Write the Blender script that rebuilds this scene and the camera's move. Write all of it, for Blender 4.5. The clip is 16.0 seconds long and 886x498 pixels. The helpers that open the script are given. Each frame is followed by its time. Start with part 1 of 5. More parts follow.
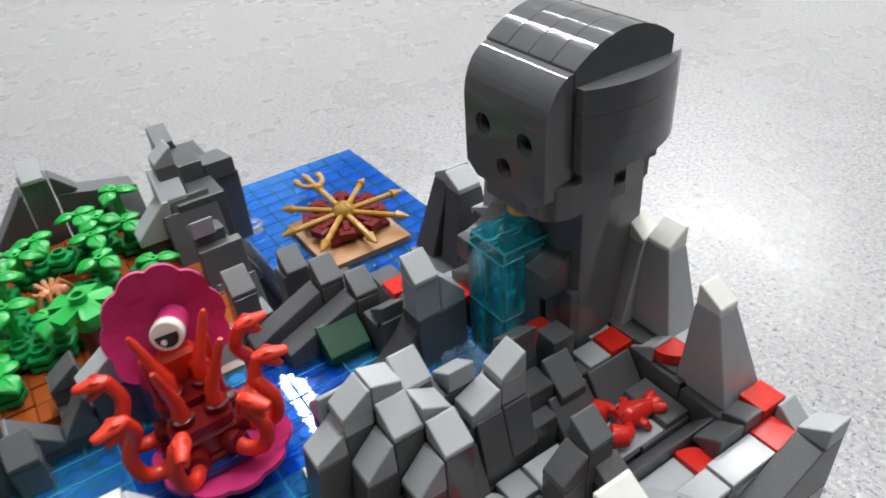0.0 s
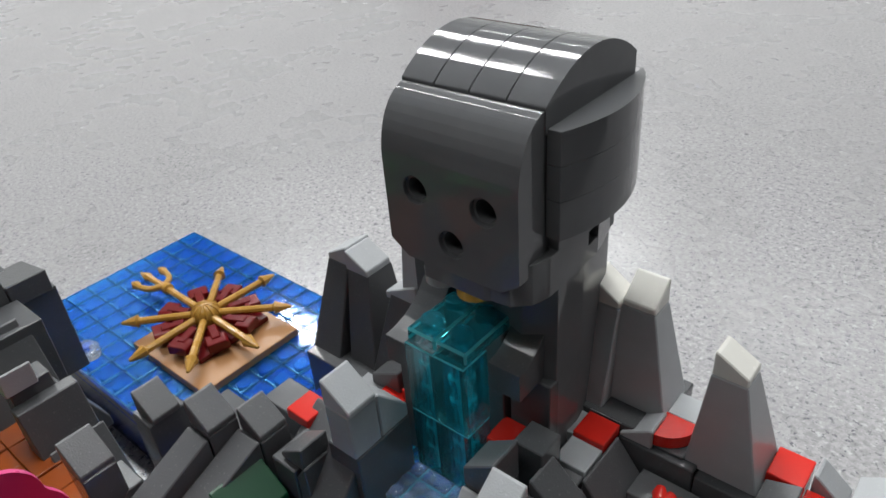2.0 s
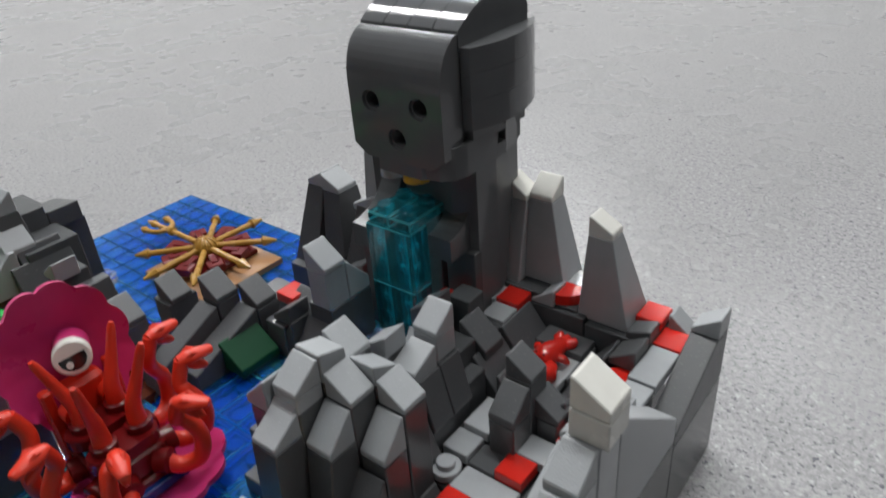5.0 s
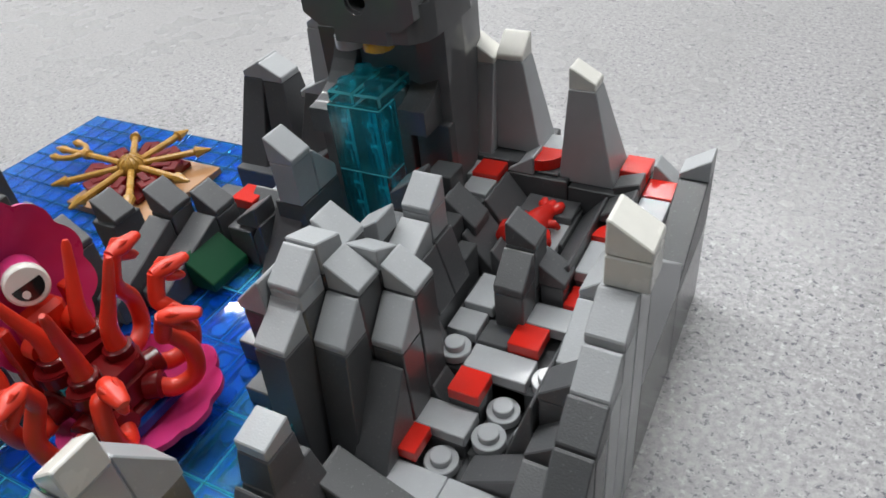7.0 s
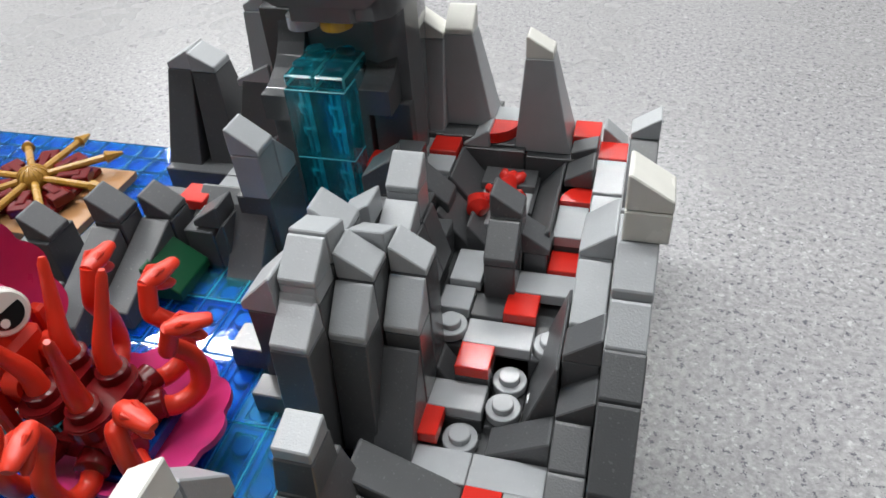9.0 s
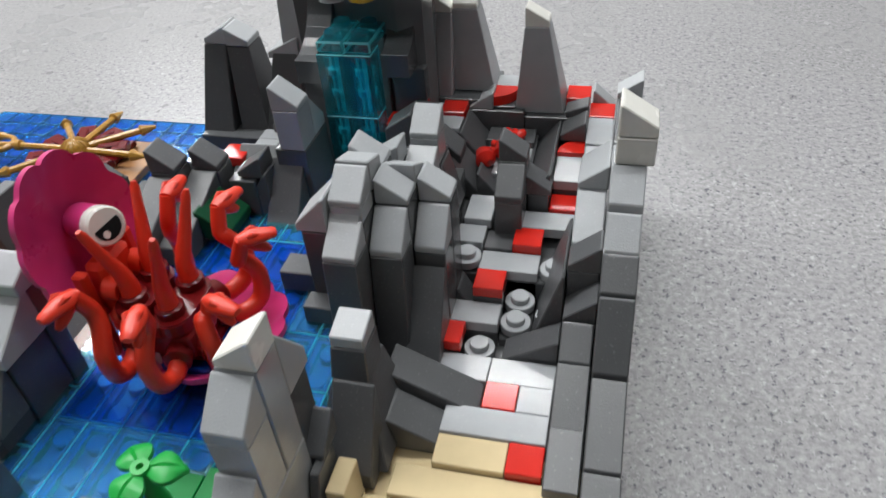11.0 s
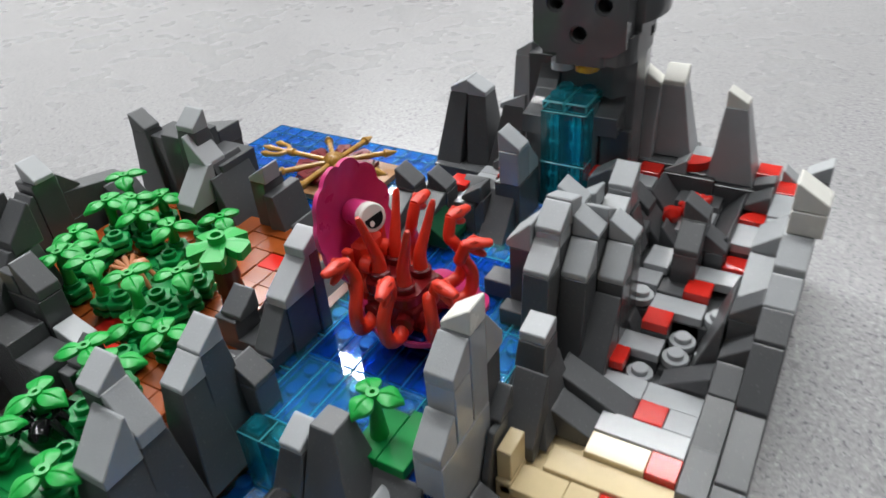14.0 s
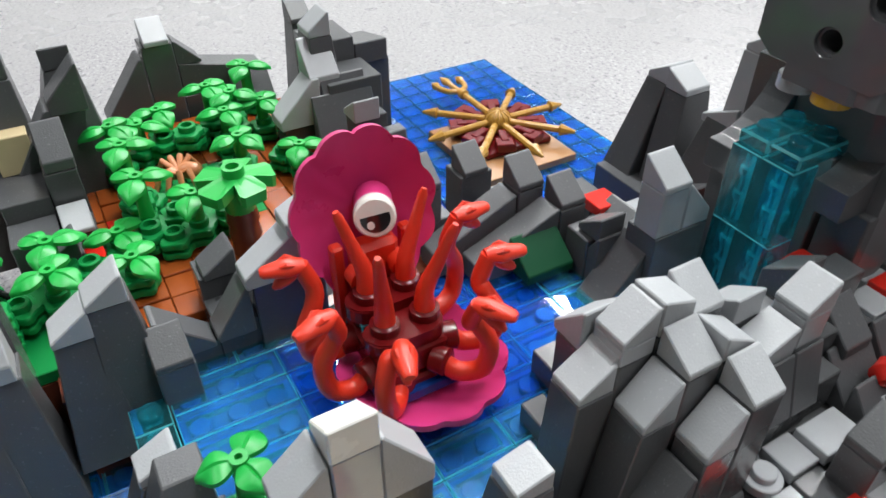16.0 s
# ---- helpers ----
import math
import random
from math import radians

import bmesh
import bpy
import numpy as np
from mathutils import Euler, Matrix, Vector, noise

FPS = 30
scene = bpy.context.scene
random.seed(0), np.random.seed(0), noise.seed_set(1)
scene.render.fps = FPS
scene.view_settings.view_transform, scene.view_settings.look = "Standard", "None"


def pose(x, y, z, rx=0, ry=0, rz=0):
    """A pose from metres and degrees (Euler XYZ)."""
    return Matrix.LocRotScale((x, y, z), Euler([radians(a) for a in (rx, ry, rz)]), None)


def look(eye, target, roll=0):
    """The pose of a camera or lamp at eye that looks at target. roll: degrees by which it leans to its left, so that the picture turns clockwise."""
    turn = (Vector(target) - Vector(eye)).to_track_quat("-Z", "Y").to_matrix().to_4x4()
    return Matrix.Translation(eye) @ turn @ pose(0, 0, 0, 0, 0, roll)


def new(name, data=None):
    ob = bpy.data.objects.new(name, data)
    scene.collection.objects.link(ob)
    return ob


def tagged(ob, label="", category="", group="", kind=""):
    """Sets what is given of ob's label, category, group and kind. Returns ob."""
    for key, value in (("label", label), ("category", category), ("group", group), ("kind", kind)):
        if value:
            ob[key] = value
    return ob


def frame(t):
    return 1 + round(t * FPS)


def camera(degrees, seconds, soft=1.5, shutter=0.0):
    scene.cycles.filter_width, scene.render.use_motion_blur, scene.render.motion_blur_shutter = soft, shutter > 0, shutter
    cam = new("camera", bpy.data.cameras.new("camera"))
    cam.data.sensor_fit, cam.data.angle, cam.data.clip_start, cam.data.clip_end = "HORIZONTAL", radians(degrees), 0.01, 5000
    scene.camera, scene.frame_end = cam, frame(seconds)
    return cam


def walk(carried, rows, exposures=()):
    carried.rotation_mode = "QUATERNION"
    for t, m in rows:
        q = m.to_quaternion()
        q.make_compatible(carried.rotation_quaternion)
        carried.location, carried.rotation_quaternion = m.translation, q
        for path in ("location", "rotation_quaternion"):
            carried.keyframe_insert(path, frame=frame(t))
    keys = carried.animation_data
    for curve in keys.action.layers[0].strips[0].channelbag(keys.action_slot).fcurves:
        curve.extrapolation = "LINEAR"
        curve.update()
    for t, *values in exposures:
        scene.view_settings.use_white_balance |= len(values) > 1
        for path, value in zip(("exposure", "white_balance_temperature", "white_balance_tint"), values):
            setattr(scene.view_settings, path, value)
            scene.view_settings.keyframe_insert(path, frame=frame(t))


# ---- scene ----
# The camera, carried by hand round a toy-brick island model on a table.
cam = camera(63.55, 16.0, 1.6, 0.3)
PATH = [
    (0, (0.12474, -0.09106, 0.18560), (-0.01453, -0.00515, 0.07061), -4.609),
    (0.5, (0.10577, -0.07453, 0.18372), (-0.02583, 0.02055, 0.06692), -4.042),
    (1, (0.08927, -0.07030, 0.17939), (-0.03686, 0.03408, 0.06453), -5.167),
    (1.5, (0.07573, -0.07366, 0.17385), (-0.04213, 0.04120, 0.06019), -4.258),
    (2, (0.07512, -0.07959, 0.17051), (-0.03791, 0.04506, 0.06241), -4.746),
    (2.5, (0.07885, -0.08542, 0.17452), (-0.03190, 0.04402, 0.06973), -3.910),
    (3, (0.08416, -0.09513, 0.17668), (-0.02666, 0.03643, 0.07465), -4.275),
    (3.5, (0.09210, -0.10598, 0.17552), (-0.01845, 0.02712, 0.07520), -4.211),
    (4, (0.09738, -0.11101, 0.17804), (-0.01413, 0.02312, 0.08020), -4.303),
    (4.5, (0.10384, -0.11657, 0.17700), (-0.00778, 0.01804, 0.07993), -4.456),
    (5, (0.12049, -0.12374, 0.16779), (0.01007, 0.00877, 0.06655), -4.326),
    (5.2, (0.12447, -0.12554, 0.16314), (0.01501, 0.00537, 0.05882), -4.225),
    (7.3, (0.08825, -0.13244, 0.15270), (0.01150, 0.00338, 0.02756), -8.289),
    (7.5, (0.07983, -0.13487, 0.15192), (0.00783, 0.00253, 0.02568), -8.930),
    (8, (0.07311, -0.13771, 0.15348), (0.01438, 0.00406, 0.02521), -8.613),
    (8.2, (0.07248, -0.13876, 0.15220), (0.01724, 0.00391, 0.02338), -7.730),
    (10.3, (0.07302, -0.14679, 0.15460), (0.02929, 0.00168, 0.02793), -3.435),
    (10.5, (0.07626, -0.15164, 0.15474), (0.03296, -0.00287, 0.02829), -4.825),
    (11, (0.07130, -0.17333, 0.15511), (0.02868, -0.02454, 0.02844), -4.763),
    (11.5, (0.07485, -0.19622, 0.16320), (0.03454, -0.04452, 0.03925), -5.267),
    (12, (0.07431, -0.22555, 0.17274), (0.03508, -0.06912, 0.05445), -4.998),
    (12.5, (0.07605, -0.25814, 0.17987), (0.03765, -0.09869, 0.06540), -5.042),
    (13, (0.07691, -0.27090, 0.18221), (0.03523, -0.11046, 0.07031), -4.756),
    (13.5, (0.07611, -0.25522, 0.17879), (0.01721, -0.09911, 0.06851), -4.635),
    (14, (0.07978, -0.20889, 0.17258), (-0.00959, -0.06949, 0.06041), -4.934),
    (14.5, (0.07203, -0.16900, 0.16329), (-0.03407, -0.04769, 0.04484), -3.224),
    (15, (0.07254, -0.15378, 0.15816), (-0.04755, -0.04989, 0.03655), -2.103),
    (15.5, (0.08203, -0.13971, 0.15338), (-0.04852, -0.04929, 0.03182), -1.006),
    (16, (0.07704, -0.12343, 0.15097), (-0.05962, -0.04461, 0.02805), -0.047),
]

EXPOSURE = [(0.0, -0.64), (0.5, -0.9), (1.0, -0.95), (2.0, -1.0), (3.5, -1.18), (4.5, -1.2), (5.0, -1.12), (7.5, -0.66), (8.0, -0.6), (10.5, -0.7), (13.0, -1.0), (13.5, -1.0), (14.0, -0.75), (15.0, -0.38), (16.0, -0.34)]
walk(cam, [(t, look(eye, target, roll)) for t, eye, target, roll in PATH], EXPOSURE)

# ---- light: a plain office with rows of ceiling tubes, and one added fill tube ----
MM = 0.001
world = bpy.data.worlds.new("room_air")
scene.world = world
world.use_nodes = True
world.node_tree.nodes["Background"].inputs[0].default_value = (0.93, 0.97, 1.0, 1)
world.node_tree.nodes["Background"].inputs[1].default_value = 0.015


def tube(x, y, z, length, width, watts, along_y):
    lamp = bpy.data.lights.new("ceiling_tube", "AREA")
    lamp.shape, lamp.size, lamp.size_y = "RECTANGLE", width, length
    lamp.energy, lamp.color = watts, (0.985, 1.0, 1.0)
    ob = new("ceiling_tube", lamp)
    ob.matrix_world = pose(x, y, z, 0, 0, 0 if along_y else 90)


# The last tube, to the south, is unseen and added as fill light.
TUBES = ((-1.6, 0.4, 46), (-0.2, 0.33, 38), (1.2, 0.33, 10), (-1.6, 1.3, 46), (-0.2, 1.4, 20), (1.2, 1.4, 5), (-1.6, 2.5, 46), (-0.2, 2.5, 18), (1.2, 2.5, 5), (-0.4, -0.9, 14))
for x, y, watts in TUBES:
    tube(x, y, 1.775, 1.2, 0.09, watts, False)

# ---- materials ----


def nodes_of(name):
    m = bpy.data.materials.new(name)
    m.use_nodes = True
    return m, m.node_tree, m.node_tree.nodes["Principled BSDF"]


def plastic(name, colour, rough=0.22, grain=0.0, sheen_scatter=0.0, shine=0.5, dust=0.0):
    """Moulded toy-brick plastic: slight part-to-part tone, faint scuffs, fine surface ripple; grain gives the pebbled slope faces."""
    m, tree, bsdf = nodes_of(name)
    n, link = tree.nodes, tree.links
    info = n.new("ShaderNodeObjectInfo")
    coord = n.new("ShaderNodeTexCoord")
    noise_a = n.new("ShaderNodeTexNoise")
    noise_a.inputs["Scale"].default_value, noise_a.inputs["Detail"].default_value = 160, 4
    link.new(coord.outputs["Object"], noise_a.inputs["Vector"])
    ramp = n.new("ShaderNodeMapRange")
    ramp.inputs["To Min"].default_value, ramp.inputs["To Max"].default_value = 0.93, 1.05
    link.new(info.outputs["Random"], ramp.inputs["Value"])
    scuff = n.new("ShaderNodeMapRange")
    scuff.inputs["From Min"].default_value, scuff.inputs["From Max"].default_value = 0.3, 0.7
    scuff.inputs["To Min"].default_value, scuff.inputs["To Max"].default_value = 0.95, 1.04
    link.new(noise_a.outputs["Fac"], scuff.inputs["Value"])
    both = n.new("ShaderNodeMath")
    both.operation = "MULTIPLY"
    link.new(ramp.outputs["Result"], both.inputs[0])
    link.new(scuff.outputs["Result"], both.inputs[1])
    tint = n.new("ShaderNodeVectorMath")
    tint.operation = "SCALE"
    tint.inputs[0].default_value = colour
    link.new(both.outputs["Value"], tint.inputs["Scale"])
    grit = n.new("ShaderNodeTexNoise")
    grit.inputs["Scale"].default_value, grit.inputs["Detail"].default_value = 1500, 1
    link.new(coord.outputs["Object"], grit.inputs["Vector"])
    grains = n.new("ShaderNodeMapRange")
    grains.inputs["From Min"].default_value, grains.inputs["From Max"].default_value = 0.68, 0.74
    grains.inputs["To Max"].default_value = dust
    link.new(grit.outputs["Fac"], grains.inputs["Value"])
    dusty = n.new("ShaderNodeVectorMath")
    link.new(tint.outputs["Vector"], dusty.inputs[0])
    link.new(grains.outputs["Result"], dusty.inputs[1])
    link.new(dusty.outputs["Vector"], bsdf.inputs["Base Color"])
    rmap = n.new("ShaderNodeMapRange")
    rmap.inputs["To Min"].default_value, rmap.inputs["To Max"].default_value = rough * 0.8, rough * 1.3
    link.new(noise_a.outputs["Fac"], rmap.inputs["Value"])
    link.new(rmap.outputs["Result"], bsdf.inputs["Roughness"])
    fine = n.new("ShaderNodeTexNoise")
    fine.inputs["Scale"].default_value = 2600 if grain else 240
    fine.inputs["Detail"].default_value = 2
    link.new(coord.outputs["Object"], fine.inputs["Vector"])
    bump = n.new("ShaderNodeBump")
    bump.inputs["Strength"].default_value = grain if grain else 0.05
    bump.inputs["Distance"].default_value = 0.00012 if grain else 0.0004
    link.new(fine.outputs["Fac"], bump.inputs["Height"])
    link.new(bump.outputs["Normal"], bsdf.inputs["Normal"])
    bsdf.inputs["IOR"].default_value = 1.5
    bsdf.inputs["Specular IOR Level"].default_value = shine
    bsdf.inputs["Subsurface Weight"].default_value = sheen_scatter
    bsdf.inputs["Subsurface Radius"].default_value = (0.001, 0.001, 0.001)
    return m


def clear_plastic(name, colour, rough=0.03, weight=0.94, ior=1.45, wavy=0.12):
    m, tree, bsdf = nodes_of(name)
    bsdf.inputs["Base Color"].default_value = (*colour, 1)
    bsdf.inputs["Roughness"].default_value = rough
    bsdf.inputs["Transmission Weight"].default_value = weight
    bsdf.inputs["IOR"].default_value = ior
    coord = tree.nodes.new("ShaderNodeTexCoord")
    ripple = tree.nodes.new("ShaderNodeTexNoise")
    ripple.inputs["Scale"].default_value, ripple.inputs["Detail"].default_value = 130, 2
    bump = tree.nodes.new("ShaderNodeBump")
    bump.inputs["Strength"].default_value, bump.inputs["Distance"].default_value = wavy, 0.0006
    tree.links.new(coord.outputs["Object"], ripple.inputs["Vector"])
    tree.links.new(ripple.outputs["Fac"], bump.inputs["Height"])
    tree.links.new(bump.outputs["Normal"], bsdf.inputs["Normal"])
    return m


LG = plastic("light_grey_plastic", (0.385, 0.40, 0.415), 0.14, dust=0.03)
DG = plastic("dark_grey_plastic", (0.091, 0.094, 0.099), 0.18, dust=0.03)
MG = plastic("grey_tower_plastic", (0.39, 0.405, 0.42), 0.3, 0.3, dust=0.03)
LGS = plastic("light_grey_slope_plastic", (0.385, 0.40, 0.415), 0.34, 0.5, dust=0.05)
DGS = plastic("dark_grey_slope_plastic", (0.091, 0.094, 0.099), 0.34, 0.5, dust=0.05)
WH = plastic("white_plastic", (0.78, 0.77, 0.72), 0.25)
RD = plastic("red_plastic", (0.62, 0.022, 0.014), 0.13)
TN = plastic("tan_plastic", (0.68, 0.55, 0.33), 0.11)
GN = plastic("bright_green_plastic", (0.011, 0.36, 0.055), 0.36)
GM = plastic("green_plastic", (0.005, 0.22, 0.05), 0.34, shine=0.25)
DGN = plastic("dark_green_plastic", (0.004, 0.055, 0.022), 0.3, shine=0.3)
BL = plastic("blue_plastic", (0.001, 0.030, 0.19), 0.15)
# Sea bed blue, lightened to stand in for lamp glare on the water.
BS = plastic("glare_lightened_blue_plastic", (0.004, 0.13, 0.45), 0.15)
BLD = plastic("deep_blue_plastic", (0.001, 0.024, 0.22), 0.18)
OR = plastic("dark_orange_plastic", (0.30, 0.066, 0.012), 0.2)
BR = plastic("reddish_brown_plastic", (0.13, 0.032, 0.016), 0.22)
DR = plastic("dark_red_plastic", (0.13, 0.005, 0.006), 0.2, shine=0.35)
CR = plastic("coral_red_plastic", (0.66, 0.036, 0.014), 0.33, 0.0, 0.15)
PK = plastic("magenta_plastic", (0.60, 0.040, 0.19), 0.28, 0.0, 0.1)
NG = plastic("nougat_plastic", (0.50, 0.20, 0.085), 0.3)
HD = plastic("polished_dark_grey_plastic", (0.132, 0.135, 0.141), 0.075, 0.0, 0.0, 0.3)
NGT = plastic("medium_nougat_plastic", (0.36, 0.18, 0.075), 0.3)
BK = plastic("black_plastic", (0.008, 0.008, 0.009), 0.12)
GO = plastic("pearl_gold_plastic", (0.42, 0.22, 0.035), 0.26)
YL = plastic("yellow_plastic", (0.62, 0.36, 0.03), 0.25)
TLB = clear_plastic("clear_light_blue_plastic", (0.19, 0.80, 0.92), 0.05, 0.96, 1.5, 0.07)
TFB = clear_plastic("clear_turquoise_plastic", (0.09, 0.62, 0.71), 0.03, 0.95, 1.5, 0.5)
# Edge colours are paler to imitate light gathering in clear plastic.
EDGE = clear_plastic("clear_plastic_lit_edge", (0.09, 0.66, 0.78), 0.1, 0.5)
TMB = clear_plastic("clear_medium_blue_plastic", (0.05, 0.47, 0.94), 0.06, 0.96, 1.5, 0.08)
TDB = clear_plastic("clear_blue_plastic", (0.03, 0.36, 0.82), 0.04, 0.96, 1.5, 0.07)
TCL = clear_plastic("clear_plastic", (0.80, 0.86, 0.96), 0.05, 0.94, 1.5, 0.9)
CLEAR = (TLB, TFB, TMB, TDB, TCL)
EDGE_BLUE = clear_plastic("clear_blue_plastic_lit_edge", (0.03, 0.26, 0.62), 0.12, 0.5)
EDGE_FALL = clear_plastic("clear_turquoise_plastic_lit_edge", (0.12, 0.62, 0.68), 0.1, 0.5)
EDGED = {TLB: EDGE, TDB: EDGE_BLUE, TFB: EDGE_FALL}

# ---- table and room ----


def laminate():
    """Grey-white laminate with fine dark and pale flecks and faint smears."""
    m, tree, bsdf = nodes_of("speckled_laminate")
    n, link = tree.nodes, tree.links
    coord = n.new("ShaderNodeTexCoord")

    def speck(scale, low, high):
        v = n.new("ShaderNodeTexNoise")
        v.inputs["Scale"].default_value, v.inputs["Detail"].default_value, v.inputs["Roughness"].default_value = scale, 3, 0.7
        r = n.new("ShaderNodeMapRange")
        r.inputs["From Min"].default_value, r.inputs["From Max"].default_value = low, high
        link.new(coord.outputs["Object"], v.inputs["Vector"])
        link.new(v.outputs["Fac"], r.inputs["Value"])
        return r.outputs["Result"]

    def mix(fac, a, b):
        x = n.new("ShaderNodeMix")
        x.data_type = "RGBA"
        link.new(fac, x.inputs["Factor"])
        for value, socket in ((a, x.inputs["A"]), (b, x.inputs["B"])):
            if isinstance(value, tuple):
                socket.default_value = (*value, 1)
            else:
                link.new(value, socket)
        return x.outputs["Result"]

    base = mix(speck(520, 0.38, 0.62), (0.215, 0.21, 0.22), (0.35, 0.345, 0.35))
    dark = mix(speck(470, 0.585, 0.625), base, (0.07, 0.07, 0.09))
    pale = mix(speck(430, 0.59, 0.66), dark, (0.46, 0.46, 0.47))
    link.new(mix(speck(9, 0.4, 1.6), pale, (0.28, 0.275, 0.28)), bsdf.inputs["Base Color"])
    smear = n.new("ShaderNodeMapRange")
    smear.inputs["To Min"].default_value, smear.inputs["To Max"].default_value = 0.23, 0.34
    link.new(speck(14, 0.3, 0.7), smear.inputs["Value"])
    link.new(smear.outputs["Result"], bsdf.inputs["Roughness"])
    bsdf.inputs["IOR"].default_value = 1.6
    return m


def paint(name, colour, scale=6):
    m, tree, bsdf = nodes_of(name)
    coord = tree.nodes.new("ShaderNodeTexCoord")
    v = tree.nodes.new("ShaderNodeTexNoise")
    v.inputs["Scale"].default_value, v.inputs["Detail"].default_value = scale, 6
    ramp = tree.nodes.new("ShaderNodeValToRGB")
    ramp.color_ramp.elements[0].color = (*[c * 0.88 for c in colour], 1)
    ramp.color_ramp.elements[1].color = (*[min(1, c * 1.08) for c in colour], 1)
    tree.links.new(coord.outputs["Object"], v.inputs["Vector"])
    tree.links.new(v.outputs["Fac"], ramp.inputs["Fac"])
    tree.links.new(ramp.outputs["Color"], bsdf.inputs["Base Color"])
    bsdf.inputs["Roughness"].default_value = 0.6
    return m


LAM = laminate()
WALLP = paint("grey_wall_paint", (0.18, 0.18, 0.18))
WALLW = paint("white_wall_paint", (0.78, 0.78, 0.76))
CEIL = paint("ceiling_board", (0.60, 0.605, 0.61), 30)
FLOORP = paint("dark_carpet", (0.012, 0.012, 0.014), 220)


def lit_edges(mesh, material):
    """Light gathered in the narrow rounded edges of tinted clear bricks, as a paler colour."""
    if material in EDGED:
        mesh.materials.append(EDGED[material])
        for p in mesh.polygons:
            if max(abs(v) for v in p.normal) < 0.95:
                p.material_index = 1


def link_mesh(name, bm, material, parent=None, label="", smooth=False):
    mesh = bpy.data.meshes.new(name)
    bmesh.ops.recalc_face_normals(bm, faces=bm.faces)
    bm.to_mesh(mesh)
    bm.free()
    mesh.materials.append(material)
    lit_edges(mesh, material)
    if smooth:
        for p in mesh.polygons:
            p.use_smooth = True
        mesh.set_sharp_from_angle(angle=radians(42))
    ob = new(name, mesh)
    if parent:
        ob.parent = parent
    if label:
        ob["label"] = label
    if material in CLEAR:
        ob.visible_shadow = False
    return ob


def part(name, bm, material, parent, label="", smooth=False):
    return link_mesh(name, bm, material, parent, label, smooth)


def thing(name, label, category, group="", at=(0, 0, 0)):
    ob = new(name)
    ob.empty_display_size = 0.01
    ob.location = [v * MM for v in at]
    return tagged(ob, label, category, group)


def slab(x0, y0, z0, x1, y1, z1, bevel=0.0):
    """A box in millimetres with softened edges."""
    bm = bmesh.new()
    bmesh.ops.create_cube(bm, size=1)
    for v in bm.verts:
        v.co = Vector(((x0 + x1) / 2 + v.co.x * (x1 - x0), (y0 + y1) / 2 + v.co.y * (y1 - y0), (z0 + z1) / 2 + v.co.z * (z1 - z0))) * MM
    if bevel:
        bmesh.ops.bevel(bm, geom=bm.edges[:], offset=bevel * MM, segments=1, affect="EDGES")
    return bm


def room_box(name, x0, y0, z0, x1, y1, z1, material):
    return tagged(link_mesh(name, slab(x0, y0, z0, x1, y1, z1), material), kind="structure")


room_box("floor", -3200, -3000, -800, 3200, 3600, -750, FLOORP)
room_box("ceiling", -3200, -3000, 1800, 3200, 3600, 1840, CEIL)
room_box("wall_north", -3200, 3600, -800, 3200, 3660, 1840, WALLW)
room_box("wall_south", -3200, -3060, -800, 3200, -3000, 1840, WALLP)
room_box("wall_west", -3260, -3060, -800, -3200, 3660, 1840, WALLW)
room_box("wall_east", 3200, -3060, -800, 3260, 3660, 1840, WALLP)


# A housing for each tube, the added southern fill included.
for x, y, watts in TUBES:
    lamp_body = thing("ceiling_light", "slim white ceiling light with one bright tube", "lamp", "ceiling lights", (x * 1000, y * 1000, 1800))
    part("housing", slab(-620, -60, -18, 620, 60, 0, 3), CEIL, lamp_body)
    for s in (-1, 1):
        part("end_cap", slab(s * 612 - 8, -50, -30, s * 612 + 8, 50, -18.2, 2), CEIL, lamp_body)

table = thing("work_table", "long table with a grey-white speckled laminate top", "table", at=(0, 0, 0))
bm = bmesh.new()
corners = [(-1500, -620), (115, -620), (302, 806), (-1500, 806)]
low = [bm.verts.new((x * MM, y * MM, -0.028)) for x, y in corners]
high = [bm.verts.new((x * MM, y * MM, 0)) for x, y in corners]
bm.faces.new(low[::-1])
bm.faces.new(high)
for i in range(4):
    bm.faces.new((low[i], low[(i + 1) % 4], high[(i + 1) % 4], high[i]))
bmesh.ops.bevel(bm, geom=[e for e in bm.edges if e.verts[0].co.z == 0 and e.verts[1].co.z == 0], offset=0.003, segments=3, affect="EDGES")
part("tabletop", bm, LAM, table)
for x, y in ((-1420, -560), (60, -560), (-1420, 740), (240, 740)):
    part("leg", slab(x - 25, y - 25, -750, x + 25, y + 25, -28, 3), BK, table, "black square steel leg")

# ---- toy bricks: sizes in millimetres ----
CACHE = {}
TURN = {"s": 0, "e": 90, "n": 180, "w": 270}
GAP = 0.09


